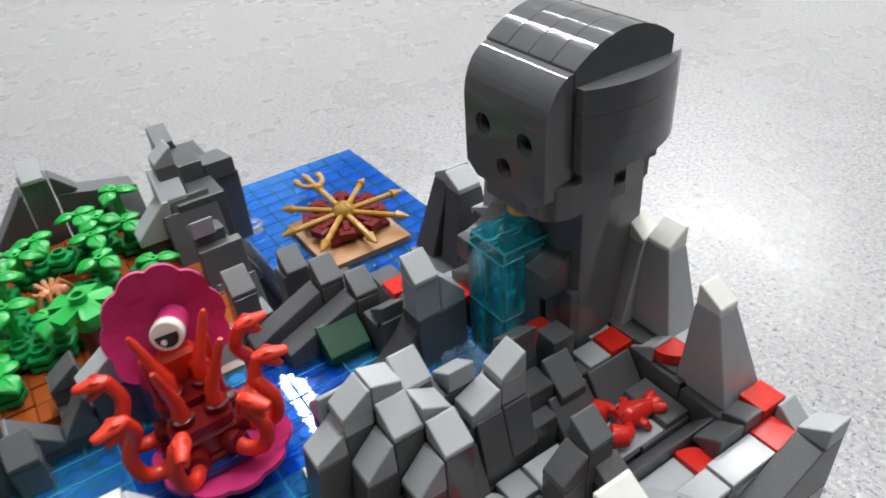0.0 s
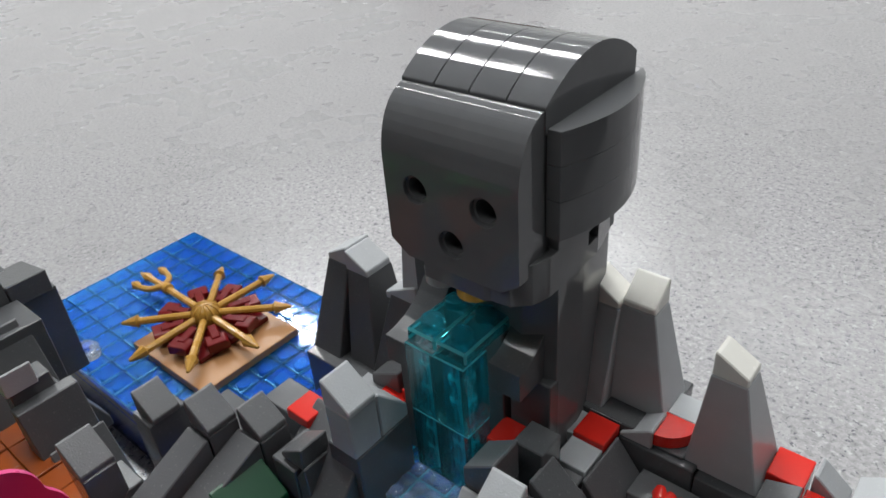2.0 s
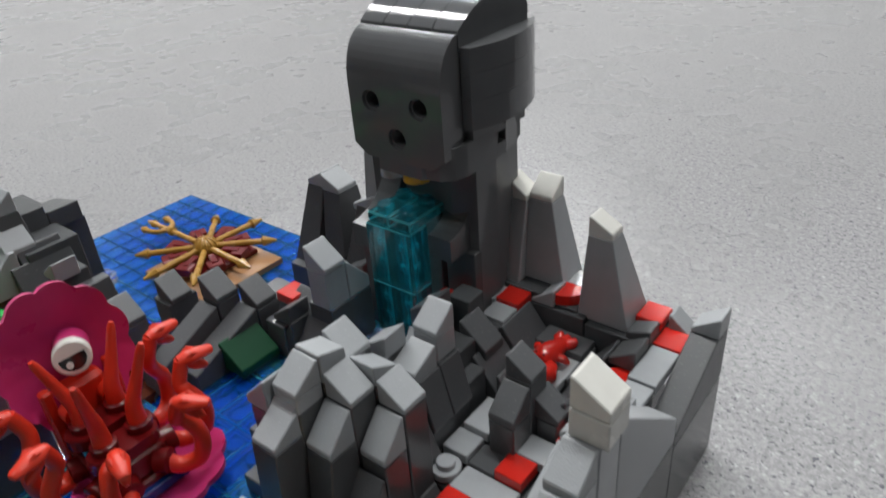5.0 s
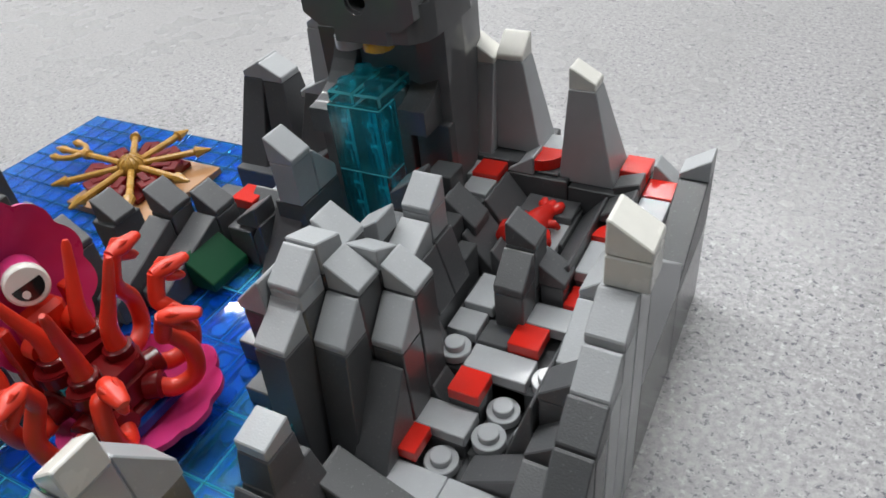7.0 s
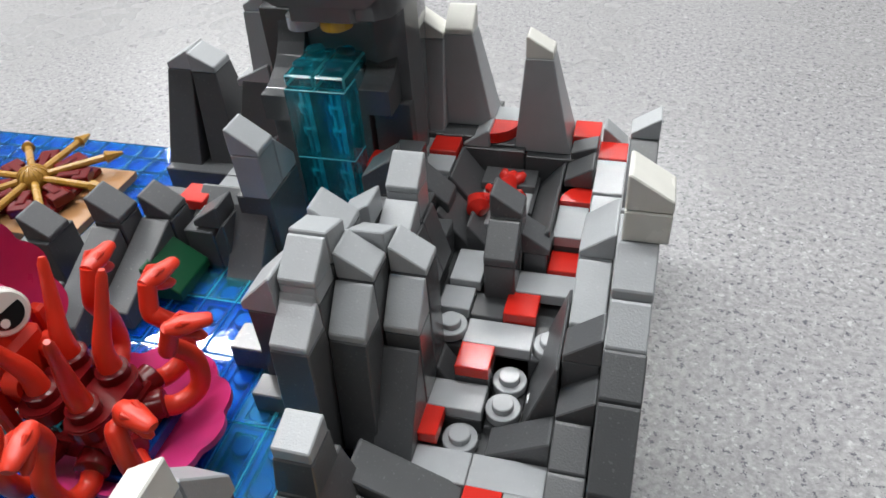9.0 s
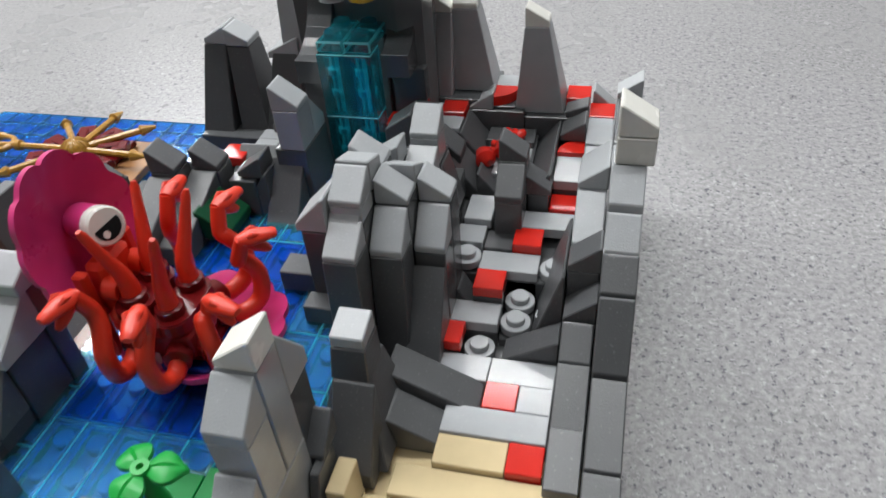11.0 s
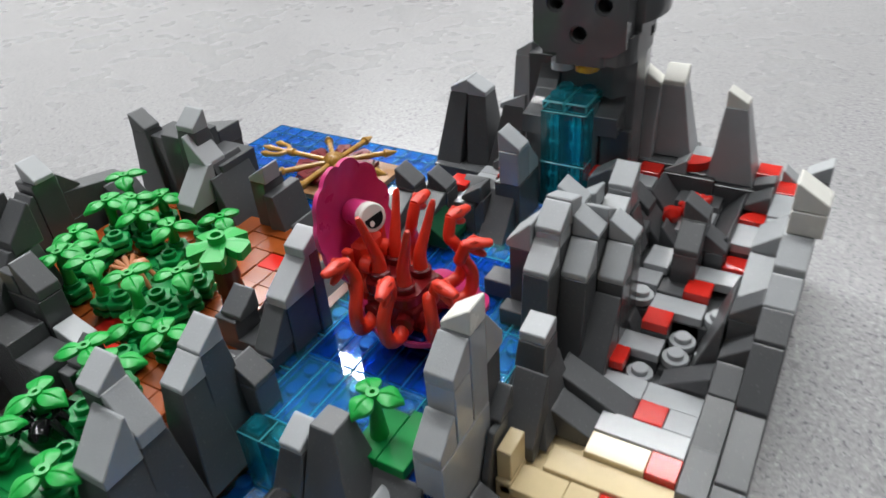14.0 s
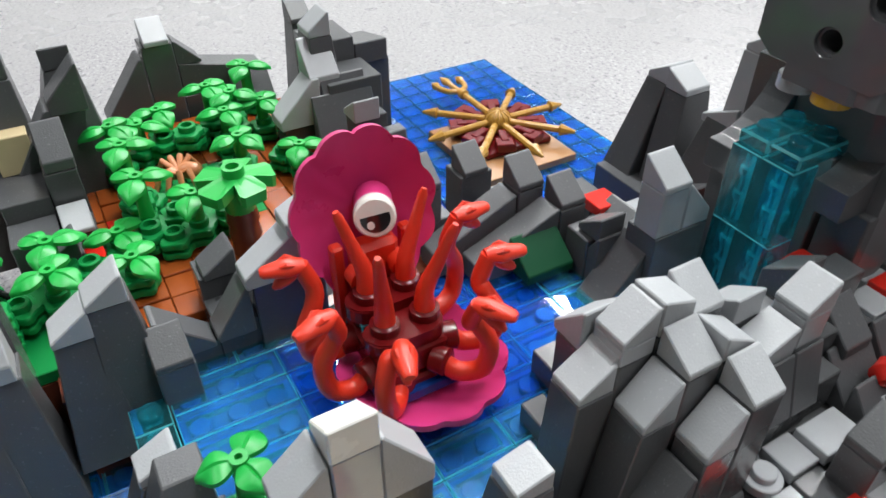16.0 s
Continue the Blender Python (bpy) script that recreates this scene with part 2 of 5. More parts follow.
def profile_mesh(name, outline, width, material, bevel=0.28):
    """A brick whose side view is outline (u, z) and which is width wide."""
    key = (name, tuple(outline), width, material.name, bevel)
    if key not in CACHE:
        bm = bmesh.new()
        a = [bm.verts.new((-width / 2 * MM, u * MM, z * MM)) for u, z in outline]
        b = [bm.verts.new((width / 2 * MM, u * MM, z * MM)) for u, z in outline]
        bm.faces.new(a)
        bm.faces.new(b[::-1])
        for i in range(len(a)):
            j = (i + 1) % len(a)
            bm.faces.new((a[j], a[i], b[i], b[j]))
        bmesh.ops.recalc_face_normals(bm, faces=bm.faces)
        if bevel:
            bmesh.ops.bevel(bm, geom=bm.edges[:], offset=bevel * MM, segments=1, affect="EDGES", clamp_overlap=True)
        mesh = bpy.data.meshes.new(name)
        bm.to_mesh(mesh)
        bm.free()
        mesh.materials.append(material)
        lit_edges(mesh, material)
        CACHE[key] = mesh
    return CACHE[key]


def put(name, mesh, parent, x, y, z, turn=0, label=""):
    ob = new(name, mesh)
    ob.parent = parent
    ob.matrix_basis = pose(x * MM, y * MM, z * MM, 0, 0, turn)
    if mesh.materials[0] in CLEAR:
        ob.visible_shadow = False
    if label:
        ob["label"] = label
    return ob


class Rocks:
    """A formation of grey bricks. b: block; s: slope falling towards a side; c: small one-stud slope; t: tapering tower piece."""

    def __init__(self, name, label, category="rock formation", group=""):
        self.ob = thing(name, label, category, group)
        self.count = 0

    def play(self):
        """Moulding tolerance: no two neighbouring bricks are exactly flush."""
        self.count += 1
        return GAP + 0.026 * (self.count % 6)

    def b(self, x0, x1, y0, y1, z0, z1, m=DG, name="brick"):
        g = self.play()
        w, d, h = round(x1 - x0 - 2 * g, 3), round(y1 - y0 - 2 * g, 3), round(z1 - z0 - g * 0.4, 3)
        mesh = profile_mesh(name, ((-d / 2, 0), (d / 2, 0), (d / 2, h), (-d / 2, h)), w, m)
        return put(name, mesh, self.ob, (x0 + x1) / 2, (y0 + y1) / 2, z0)

    def s(self, x0, x1, y0, y1, z0, z1, d, m=DG, lip=1.6, flat=0.6, name="slope"):
        wide, deep = (x1 - x0, y1 - y0) if d in "sn" else (y1 - y0, x1 - x0)
        g = self.play()
        w, l, h = round(wide - 2 * g, 3), round(deep / 2 - g, 3), round(z1 - z0, 3)
        grainy = {LG: LGS, DG: DGS}.get(m, m)
        mesh = profile_mesh(name, ((-l, 0), (l, 0), (l, h), (l - flat, h), (-l, lip)), w, grainy)
        return put(name, mesh, self.ob, (x0 + x1) / 2, (y0 + y1) / 2, z0, TURN[d])

    def c(self, x0, y0, z0, d, m=DG, h=6.4, lip=1.5):
        return self.s(x0, x0 + 8, y0, y0 + 8, z0, z0 + h, d, m, lip, 0.5, "cheese_slope")

    def t(self, base, top, z0, z1, m=DG, name="tower_slope"):
        bm = bmesh.new()
        lo = [bm.verts.new((x * MM, y * MM, z0 * MM)) for x, y in ((base[0], base[2]), (base[1], base[2]), (base[1], base[3]), (base[0], base[3]))]
        hi = [bm.verts.new((x * MM, y * MM, z1 * MM)) for x, y in ((top[0], top[2]), (top[1], top[2]), (top[1], top[3]), (top[0], top[3]))]
        bm.faces.new(lo[::-1])
        bm.faces.new(hi)
        for i in range(4):
            bm.faces.new((lo[i], lo[(i + 1) % 4], hi[(i + 1) % 4], hi[i]))
        bmesh.ops.bevel(bm, geom=bm.edges[:], offset=0.28 * MM, segments=1, affect="EDGES", clamp_overlap=True)
        return part(name, bm, {LG: LGS, DG: DGS}.get(m, m), self.ob)


def tile(parent, x0, x1, y0, y1, top, m, name="tile", thick=3.2, bevel=0.22):
    w, d = round(x1 - x0 - 2 * GAP, 3), round(y1 - y0 - 2 * GAP, 3)
    mesh = profile_mesh(name, ((-d / 2, 0), (d / 2, 0), (d / 2, thick), (-d / 2, thick)), w, m, bevel)
    return put(name, mesh, parent, (x0 + x1) / 2, (y0 + y1) / 2, top - thick)


def lathe(profile, steps=20):
    """A turned body from (radius, z) pairs, in millimetres."""
    bm = bmesh.new()
    rings = []
    for r, z in profile:
        if r < 1e-6:
            rings.append([bm.verts.new((0, 0, z * MM))])
        else:
            rings.append([bm.verts.new((r * MM * math.cos(2 * math.pi * k / steps), r * MM * math.sin(2 * math.pi * k / steps), z * MM)) for k in range(steps)])
    for a, b in zip(rings, rings[1:]):
        for k in range(steps):
            j = (k + 1) % steps
            if len(a) == 1 and len(b) == 1:
                continue
            if len(a) == 1:
                bm.faces.new((a[0], b[k], b[j]))
            elif len(b) == 1:
                bm.faces.new((a[k], a[j], b[0]))
            else:
                bm.faces.new((a[k], a[j], b[j], b[k]))
    return bm


def lathe_mesh(name, profile, m, steps=20, smooth=True):
    key = (name, tuple(profile), m.name, steps)
    if key not in CACHE:
        bm = lathe(profile, steps)
        bmesh.ops.recalc_face_normals(bm, faces=bm.faces)
        mesh = bpy.data.meshes.new(name)
        bm.to_mesh(mesh)
        bm.free()
        mesh.materials.append(m)
        if smooth:
            mesh.polygons.foreach_set("use_smooth", [True] * len(mesh.polygons))
            mesh.set_sharp_from_angle(angle=radians(40))
        CACHE[key] = mesh
    return CACHE[key]


ROUND_PLATE = ((0, 0), (3.0, 0), (3.3, 1.0), (3.95, 1.0), (3.95, 3.0), (3.75, 3.2), (2.45, 3.2), (2.45, 4.75), (2.25, 4.95), (0, 4.95))
STUD = ((2.4, 0), (2.4, 1.55), (2.2, 1.75), (0, 1.75))


def tubes(points, radii, steps=10, caps=True):
    """A bent round bar through points (mm) with a radius at each."""
    bm = bmesh.new()
    rings = []
    pts = [Vector(p) for p in points]
    up = Vector((0.3, 0.2, 1)).normalized()
    for i, p in enumerate(pts):
        d = (pts[min(i + 1, len(pts) - 1)] - pts[max(i - 1, 0)]).normalized()
        side = d.cross(up)
        if side.length < 0.1:
            side = d.cross(Vector((1, 0, 0)))
        side.normalize()
        over = side.cross(d).normalized()
        up = over
        rings.append([bm.verts.new((p + radii[i] * (side * math.cos(2 * math.pi * k / steps) + over * math.sin(2 * math.pi * k / steps))) * MM) for k in range(steps)])
    for a, b in zip(rings, rings[1:]):
        for k in range(steps):
            bm.faces.new((a[k], a[(k + 1) % steps], b[(k + 1) % steps], b[k]))
    if caps:
        bm.faces.new(rings[0][::-1])
        bm.faces.new(rings[-1])
    return bm


def smooth_path(points, n=8):
    """Catmull-Rom through points."""
    p = [Vector(q) for q in points]
    p = [p[0] * 2 - p[1]] + p + [p[-1] * 2 - p[-2]]
    out = []
    for i in range(1, len(p) - 2):
        for k in range(n):
            t = k / n
            out.append(0.5 * ((2 * p[i]) + (-p[i - 1] + p[i + 1]) * t + (2 * p[i - 1] - 5 * p[i] + 4 * p[i + 1] - p[i + 2]) * t * t + (-p[i - 1] + 3 * p[i] - 3 * p[i + 1] + p[i + 2]) * t ** 3))
    out.append(p[-2])
    return out

# ---- the stone path of tiles, from the sand up to the stone head ----
path = thing("tile_path", "stone path of light grey and red tiles climbing the rocks", "path")
for x0, x1, y0, y1, top, m in (
        (48, 56, -24, -16, 32, RD), (40, 48, -40, -32, 29.6, RD), (32, 40, -56, -48, 25.4, RD), (48, 56, -72, -64, 22.6, RD)):
    tile(path, x0, x1, y0, y1, top, m, "red_tile")
tile(path, 40, 56, -32, -24, 29.2, LG)
tile(path, 32, 48, -48, -40, 25, LG)
tile(path, 32, 48, -64, -56, 22, LG)
tile(path, 48, 64, -64, -56, 22, LG)
tile(path, 56, 64, -72, -64, 22.4, LG)
tile(path, 40, 64, -80, -72, 22.6, LG)
tile(path, 48, 64, -16, -8, 32, LG)
tile(path, 40, 48, -24, -16, 30, DG)
tile(path, 32, 40, -24, -16, 31.6, LG)
tile(path, 33, 41, -16, -4, 33.4, LG)
tile(path, 56, 64, -8, 0, 33, RD, "red_tile")
tile(path, 56, 64, 0, 13.6, 37.4, LG)
tile(path, 64, 72, 31, 40, 41.8, RD, "red_tile")
tile(path, 64, 72, 15, 31, 41.4, LG)
tile(path, 18, 26, 22, 30, 45.6, RD, "red_tile")
tile(path, 10, 18, 22, 30, 44.6, LG)
tile(path, 18, 26, 14, 22, 44.4, LG)
tile(path, 5, 12.9, 6.4, 14.4, 49.2, RD, "red_tile")
tile(path, 56.3, 64, 36.2, 45.2, 45, RD, "red_tile")
for x, y, z in ((36.4, -28, 27.2), (60, -28, 25.2), (52, -36, 20), (52, -44, 20), (60.5, -40, 19.6), (44, -52, 17.6)):
    put("round_stud", lathe_mesh("round_stud", ROUND_PLATE, LG), path, x, y, z)

# ---- rocks along the path ----
ridge = Rocks("rock_ridge", "ridge of light and dark grey slope bricks beside the river")
r = ridge
r.s(11.9, 19.4, -62.8, -55.2, 52, 62.4, "s", LG, 2)
r.t((10.6, 18.6, -63.7, -52), (11.6, 19.1, -62.4, -54.7), 23.4, 52, DG)
r.c(12, -64, 54.8, "s", LG)
r.t((11.6, 20, -66, -54), (12, 20, -64, -56), 20, 54.8, DG)
r.c(12, -56, 64.2, "s", LG)
r.b(12, 20, -56, -48, 60, 64.2, LG)
r.b(12, 20, -56, -48, 20, 60, DG)
r.s(12, 20, -48, -40, 63.4, 71.2, "n", LG, 5.4)
r.b(12, 20, -48, -40, 20, 63.4, DG)
r.s(4, 12, -58, -48, 58, 67, "w", LG, 2)
r.b(5, 12, -58, -48, 24, 58, DG)
r.b(-6, 3.9, -54, -46, 28, 41, DG)
r.b(4, 12, -64, -58, 28, 40, DG)
r.s(20, 28, -56, -48, 50.8, 60, "s", LG, 1.8)
r.t((20, 28, -60, -48), (20, 28, -56, -48), 20, 50.8, DG)
r.c(20, -48, 60, "e", LG)
r.b(20, 28, -48, -40, 20, 60, DG)
r.s(28, 36, -48, -40, 46.4, 56, "s", LG, 1.8)
r.b(28, 36, -48, -40, 18, 46.4, DG)
r.s(27, 36, -62, -48, 18, 43, "s", DG, 4)
r.c(28, -40, 56, "e", LG)
r.b(28, 36, -40, -32, 18, 56, DG)
r.c(12, -40, 63.6, "e", LG)
r.b(12, 20, -40, -32, 20, 63.6, DG)
r.c(20, -40, 60.4, "n", LG, 5.4)
r.b(20, 28, -40, -32, 20, 60.4, DG)
r.c(12, -28, 56.4, "w", LG)
r.b(12, 20, -32, -20, 20, 56.4, DG)
r.s(20, 28, -27, -18, 50, 58, "s", LG, 4.5)
r.b(20, 28, -32, -18, 20, 50, DG)
r.c(20, -18, 59.6, "s", LG)
r.b(20, 28, -18, -10, 52, 59.6, LG)
r.b(20, 28, -18, -10, 20, 52, DG)
r.s(28, 32.4, -18.2, -10, 37, 52, "e", DG, 0.8, 0.5)
r.s(28, 32.4, -26.4, -18.2, 37, 52, "e", DG, 0.8, 0.5)
r.s(28, 34, -32, -26.4, 30, 46, "e", DG, 2)
r.s(35.5, 42, -40, -32, 15, 28, "e", DG, 3)
r.s(26, 35, -2, 11.8, 30.2, 42.4, "e", DG, 2)
r.b(26, 31, -10, -2, 30, 41, DG)
r.s(9.5, 17.5, -7, 2, 50, 60, "w", DG, 5)
r.b(9.5, 17.5, -7, 2, 36, 50, DG)
r.s(9.5, 17.5, -16, -7, 37, 50, "s", LG, 3)
r.s(8.5, 17.5, -19, -7, 30, 44, "s", DG, 3)
r.b(13, 20.8, 5.2, 13, 40, 54.2, DG)
r.b(20.9, 26, 10.1, 14, 38, 43.5, DG)
r.s(20, 29, 1, 10, 40, 50.4, "e", DG, 3)
r.b(17.6, 26, -10, 1, 36, 47, DG)
r.b(27, 32.2, -32, 9, 0, 30, DG)
r.b(28, 31.6, -26.4, -10, 30, 37, DG)
r.b(9, 26, -32, 18, 0, 40, DG)

crag = Rocks("crag_wall", "long stepped wall of grey slope bricks with a white cap")
r = crag
r.c(72, 36.6, 45.4, "w", LG)
r.s(72, 80, 10, 44.4, 28, 45.4, "s", DG, 4, 8)
r.b(72, 80, 10, 44.4, 0, 28, DG)
r.s(72.6, 81.6, -33.4, -24.4, 72.6, 80.2, "e", WH, 2.6)
r.b(72.6, 81.6, -33.6, -24.4, 65.6, 72.5, WH)
r.s(72, 80, -24.4, 10, 31, 66, "n", LG, 8)
r.b(72, 80, -33.6, -24.4, 0, 65.5, LG)
r.b(72, 80, -24.4, 10, 0, 30.9, DG)
r.s(72, 80, -42, -33.6, 58.4, 66, "s", LG, 2.4)
r.b(72, 80, -42, -33.6, 0, 58.4, LG)
r.s(72, 80, -49.6, -42, 51, 59, "s", LG, 2.4)
r.b(72, 80, -49.6, -42, 0, 51, LG)
r.s(72, 80, -57, -49.6, 45, 53.4, "s", DG, 3)
r.b(72, 80, -57, -49.6, 0, 45, DG)
r.s(72, 80, -68.5, -57, 29.5, 47.4, "s", DG, 5.5)
r.b(72, 80, -68.5, -57, 0, 29.5, DG)
r.s(72, 80, -88, -68.5, 23, 34, "s", DG, 5)
r.b(72, 80, -88, -68.5, 0, 23, DG)
r.s(72, 80, -111, -88, 17, 27.6, "s", DG, 4.5)
r.b(72, 80, -111, -88, 0, 17, DG)
r.b(72, 80, -127, -111, 0, 20.6, DG)
# inner stair of slopes
r.c(64.2, -13.4, 48.6, "w", LG, 7)
r.b(64.2, 71.9, -13.4, 14.8, 0, 39, DG)
r.b(64.2, 71.9, -13.4, -5.4, 39, 48.6, LG)
r.c(64.2, -5.4, 41, "w", LG, 6.4)
r.b(64.2, 71.9, -5.4, 14.8, 39, 41, LG)
r.c(64.2, -21.4, 50, "w", LG, 7)
r.b(64.2, 71.9, -21.4, -13.4, 0, 50, LG)
r.s(64.2, 71.9, -35.4, -21.4, 40.6, 50, "s", LG, 3)
r.b(64.2, 71.9, -35.4, -21.4, 0, 40.6, DG)
r.c(64.2, -45.4, 43, "w", DG, 7.4)
r.b(64.2, 71.9, -45.4, -35.4, 0, 43, DG)
r.c(64.2, -53.2, 33.6, "w", DG, 7.4)
r.b(64.2, 71.9, -53.4, -45.4, 0, 33.6, DG)
r.s(64.2, 71.9, -62, -53.4, 25, 35, "s", DG, 5)
r.b(64.2, 71.9, -62, -53.4, 0, 25, DG)
r.s(64.2, 71.9, -77, -62, 21, 30, "s", DG, 4)
r.s(64.2, 71.9, -91, -77, 19, 26, "s", DG, 4)
r.b(64.2, 71.9, -91, -62, 0, 19.6, DG)
r.s(56, 64.2, -48, -24, 18, 43, "w", DG, 2)
r.s(50, 64.2, -56, -48, 18, 29, "w", DG, 3)

# ---- the basin of the red lobster, and the towers behind it ----
terrace = Rocks("rock_terrace", "dark grey rock terrace with a sunken basin and pale-tipped towers")
r = terrace
r.b(44, 64, 28.9, 46, 0, 41.6, DG)
r.b(26, 44, 28.8, 46, 0, 43, DG)
r.s(26, 34, 29, 37, 43.1, 48.6, "w", LG, 0.8)
r.b(33.2, 41, 30.2, 46, 43.1, 44.1, DG)
r.b(18, 26, 30, 38, 40, 42.5, DG)
r.t((40.6, 56.4, 31.4, 46), (43.7, 51, 29.8, 36.4), 41.6, 70.6, MG)
r.s(43.7, 51, 29.8, 36.4, 70.6, 76.4, "e", WH, 2)
r.t((17, 33.5, 36, 48), (20, 28, 38, 45), 46, 72.4, MG)
r.s(20, 28, 38, 45, 72.4, 78.6, "s", WH, 1.6)
r.t((3.4, 20, 31.4, 49), (12.4, 20, 37, 44.8), 44, 71.4, MG)
r.s(12.4, 20, 37, 44.8, 71.4, 77.6, "e", WH, 1.6)
r.b(8, 34, 30, 52, 0, 46, DG)
r.b(10, 26, 12, 30, 0, 41.4, DG)
r.s(26, 36, 12, 28, 30, 44, "e", DG, 2)
r.b(26, 36, 12, 28, 0, 30, DG)
r.s(34, 42, -2, 11, 28, 39, "e", DG, 2)
r.b(34, 49, 11, 28.8, 24, 35.4, DG)
r.b(33, 50, -2, 11, 0, 30, DG)
r.s(48.6, 56, -3, 28.8, 30, 41, "w", DG, 3)
r.b(56.1, 64.1, 0, 20, 29, 35.3, DG)
r.b(34, 64, -2, 28.8, 0, 29, DG)
r.s(56, 64, 20, 29, 38.6, 45, "w", DG, 2)
r.s(56.6, 64, 29.2, 36, 41.7, 46, "w", DG, 2)
r.b(56.6, 64, 36.4, 45, 41.7, 41.9, DG)
r.s(64.4, 71.8, 40.2, 47, 36, 45.6, "e", LG, 4)
r.c(42, -9.4, 48.8, "e", DG)
r.b(42, 49.8, -9.4, -1.4, 28, 48.8, DG)
r.s(42, 49.8, -17.4, -9.4, 40.4, 48.6, "s", DG, 2)
r.b(42, 49.8, -17.4, -9.4, 22, 40.4, DG)
r.c(48.6, -7.4, 37, "e", DG)
r.b(49.8, 56, -7.4, 1, 24, 37, DG)

tile(path, 33.2, 41, 38.1, 46, 47.3, LG)
rounds = thing("curved_tiles", "pale grey and red quarter-round tiles behind the path", "tile")
for x, y, z, a, m in ((26, 30.2, 45.8, 90, LG), (33.2, 38, 47.4, 270, RD), (64, 13.8, 38.6, 90, RD)):
    bm = bmesh.new()
    ring = [(0, 0)] + [(8 * math.cos(k * math.pi / 16), 8 * math.sin(k * math.pi / 16)) for k in range(9)]
    lo = [bm.verts.new((u * MM, v * MM, 0)) for u, v in ring]
    hi = [bm.verts.new((u * MM, v * MM, 0.0032)) for u, v in ring]
    bm.faces.new(lo[::-1])
    bm.faces.new(hi)
    for i in range(len(ring)):
        j = (i + 1) % len(ring)
        bm.faces.new((lo[i], lo[j], hi[j], hi[i]))
    part("quarter_tile", bm, m, rounds, "red quarter-round tile" if m is RD else "").matrix_basis = pose(x * MM, y * MM, (z - 3.2) * MM, 0, 0, a)

# ---- base under the whole island ----
base = Rocks("brick_base", "dark grey brick base under the rocks and path", "base")
for x0, x1, y0, y1, top in ((24, 72, -96, -64, 16.4), (24, 72, -64, -32, 17), (24, 64, -32, -2, 26), (32, 72, -130, -96, 9.4), (32, 64, -32, -24, 26), (32, 64, -56, -32, 17.4)):
    base.b(x0, x1, y0, y1, 0.2, top, DG)
for x0, x1, y0, y1, z0, z1 in ((40, 48, -40, -32, 14, 26.3), (32, 48, -48, -40, 14, 21.7), (40, 56, -32, -24, 14, 25.9), (48, 56, -48, -32, 12, 20), (56, 64, -32, -24, 14, 25.2),
                               (32, 40, -32, -24, 14, 27.2), (40, 48, -56, -48, 12, 17.6)):
    base.b(x0, x1, y0, y1, z0, z1, DG)

# ---- the sand strip ----
beach = thing("sand_strip", "strip of glossy tan tiles with a few red ones", "beach")
for x0, x1, y0, y1, top, m in (
        (40, 56, -88, -80, 22, TN), (56, 64, -88, -80, 22.4, RD), (32, 72, -96, -88, 20.2, TN), (24, 40, -105, -96, 19, TN), (40, 48, -104, -96, 19.2, TN),
        (48, 56, -104, -96, 19.2, RD), (56, 72, -104, -96, 19.2, TN), (32, 56, -112, -104, 17, TN), (56, 72, -111.4, -104, 16.6, TN), (40, 48, -120, -112, 14.6, RD),
        (24, 40, -120, -112, 14.4, TN), (48, 56, -120, -112, 14.4, TN), (56, 64, -119.4, -111.4, 14.6, TN), (64, 72, -119.4, -111.4, 14.6, TN), (20, 54, -125.8, -120, 14.2, TN), (54, 72, -125.8, -119.4, 14.2, TN)):
    tile(beach, x0, x1, y0, y1, top, m, "red_tile" if m is RD else "tile")
for x0, x1, y0, y1, top in ((24, 72, -96, -80, 16.9), (24, 72, -112, -96, 13), (20, 72, -125.8, -112, 10.9)):
    tile(beach, x0, x1, y0, y1, top, TN, "plate", 3)

boat = thing("rowing_boat", "small tan rowing boat on the sand edge", "boat")
bm = bmesh.new()
rim = []
for z, k in ((0, 0.72), (4.2, 1.0), (4.2, 0.78), (1.6, 0.66)):
    rim.append([bm.verts.new((x * k * MM, y * (k if y > 0 else 1) * MM, z * MM)) for x, y in ((-4, -7), (4, -7), (4.2, 1), (2.6, 5), (0, 8.2), (-2.6, 5), (-4.2, 1))])
for a, b in zip(rim, rim[1:]):
    for i in range(7):
        bm.faces.new((a[i], a[(i + 1) % 7], b[(i + 1) % 7], b[i]))
bm.faces.new(rim[0][::-1])
bm.faces.new(rim[-1])
part("hull", bm, TN, boat)
part("seat", slab(-3.2, -1.2, 2.6, 3.2, 1.4, 3.6, 0.2), TN, boat)
part("seat", slab(-3.2, -6.4, 1.4, 3.2, -4.2, 3.4, 0.2), TN, boat)
boat.matrix_basis = pose(0.0525, -0.1195, 0.0147, 0, 0, -28)

# ---- giant stone head that spouts the river: a statue in one piece ----


def join_profile(bm, outline, x0, x1):
    a = [bm.verts.new((x0 * MM, y * MM, z * MM)) for y, z in outline]
    b = [bm.verts.new((x1 * MM, y * MM, z * MM)) for y, z in outline]
    bm.faces.new(a)
    bm.faces.new(b[::-1])
    for i in range(len(a)):
        j = (i + 1) % len(a)
        bm.faces.new((a[j], a[i], b[i], b[j]))


def join_plan(bm, outline, z0, z1):
    a = [bm.verts.new((x * MM, y * MM, z0 * MM)) for x, y in outline]
    b = [bm.verts.new((x * MM, y * MM, z1 * MM)) for x, y in outline]
    bm.faces.new(a[::-1])
    bm.faces.new(b)
    for i in range(len(a)):
        j = (i + 1) % len(a)
        bm.faces.new((a[i], a[j], b[j], b[i]))


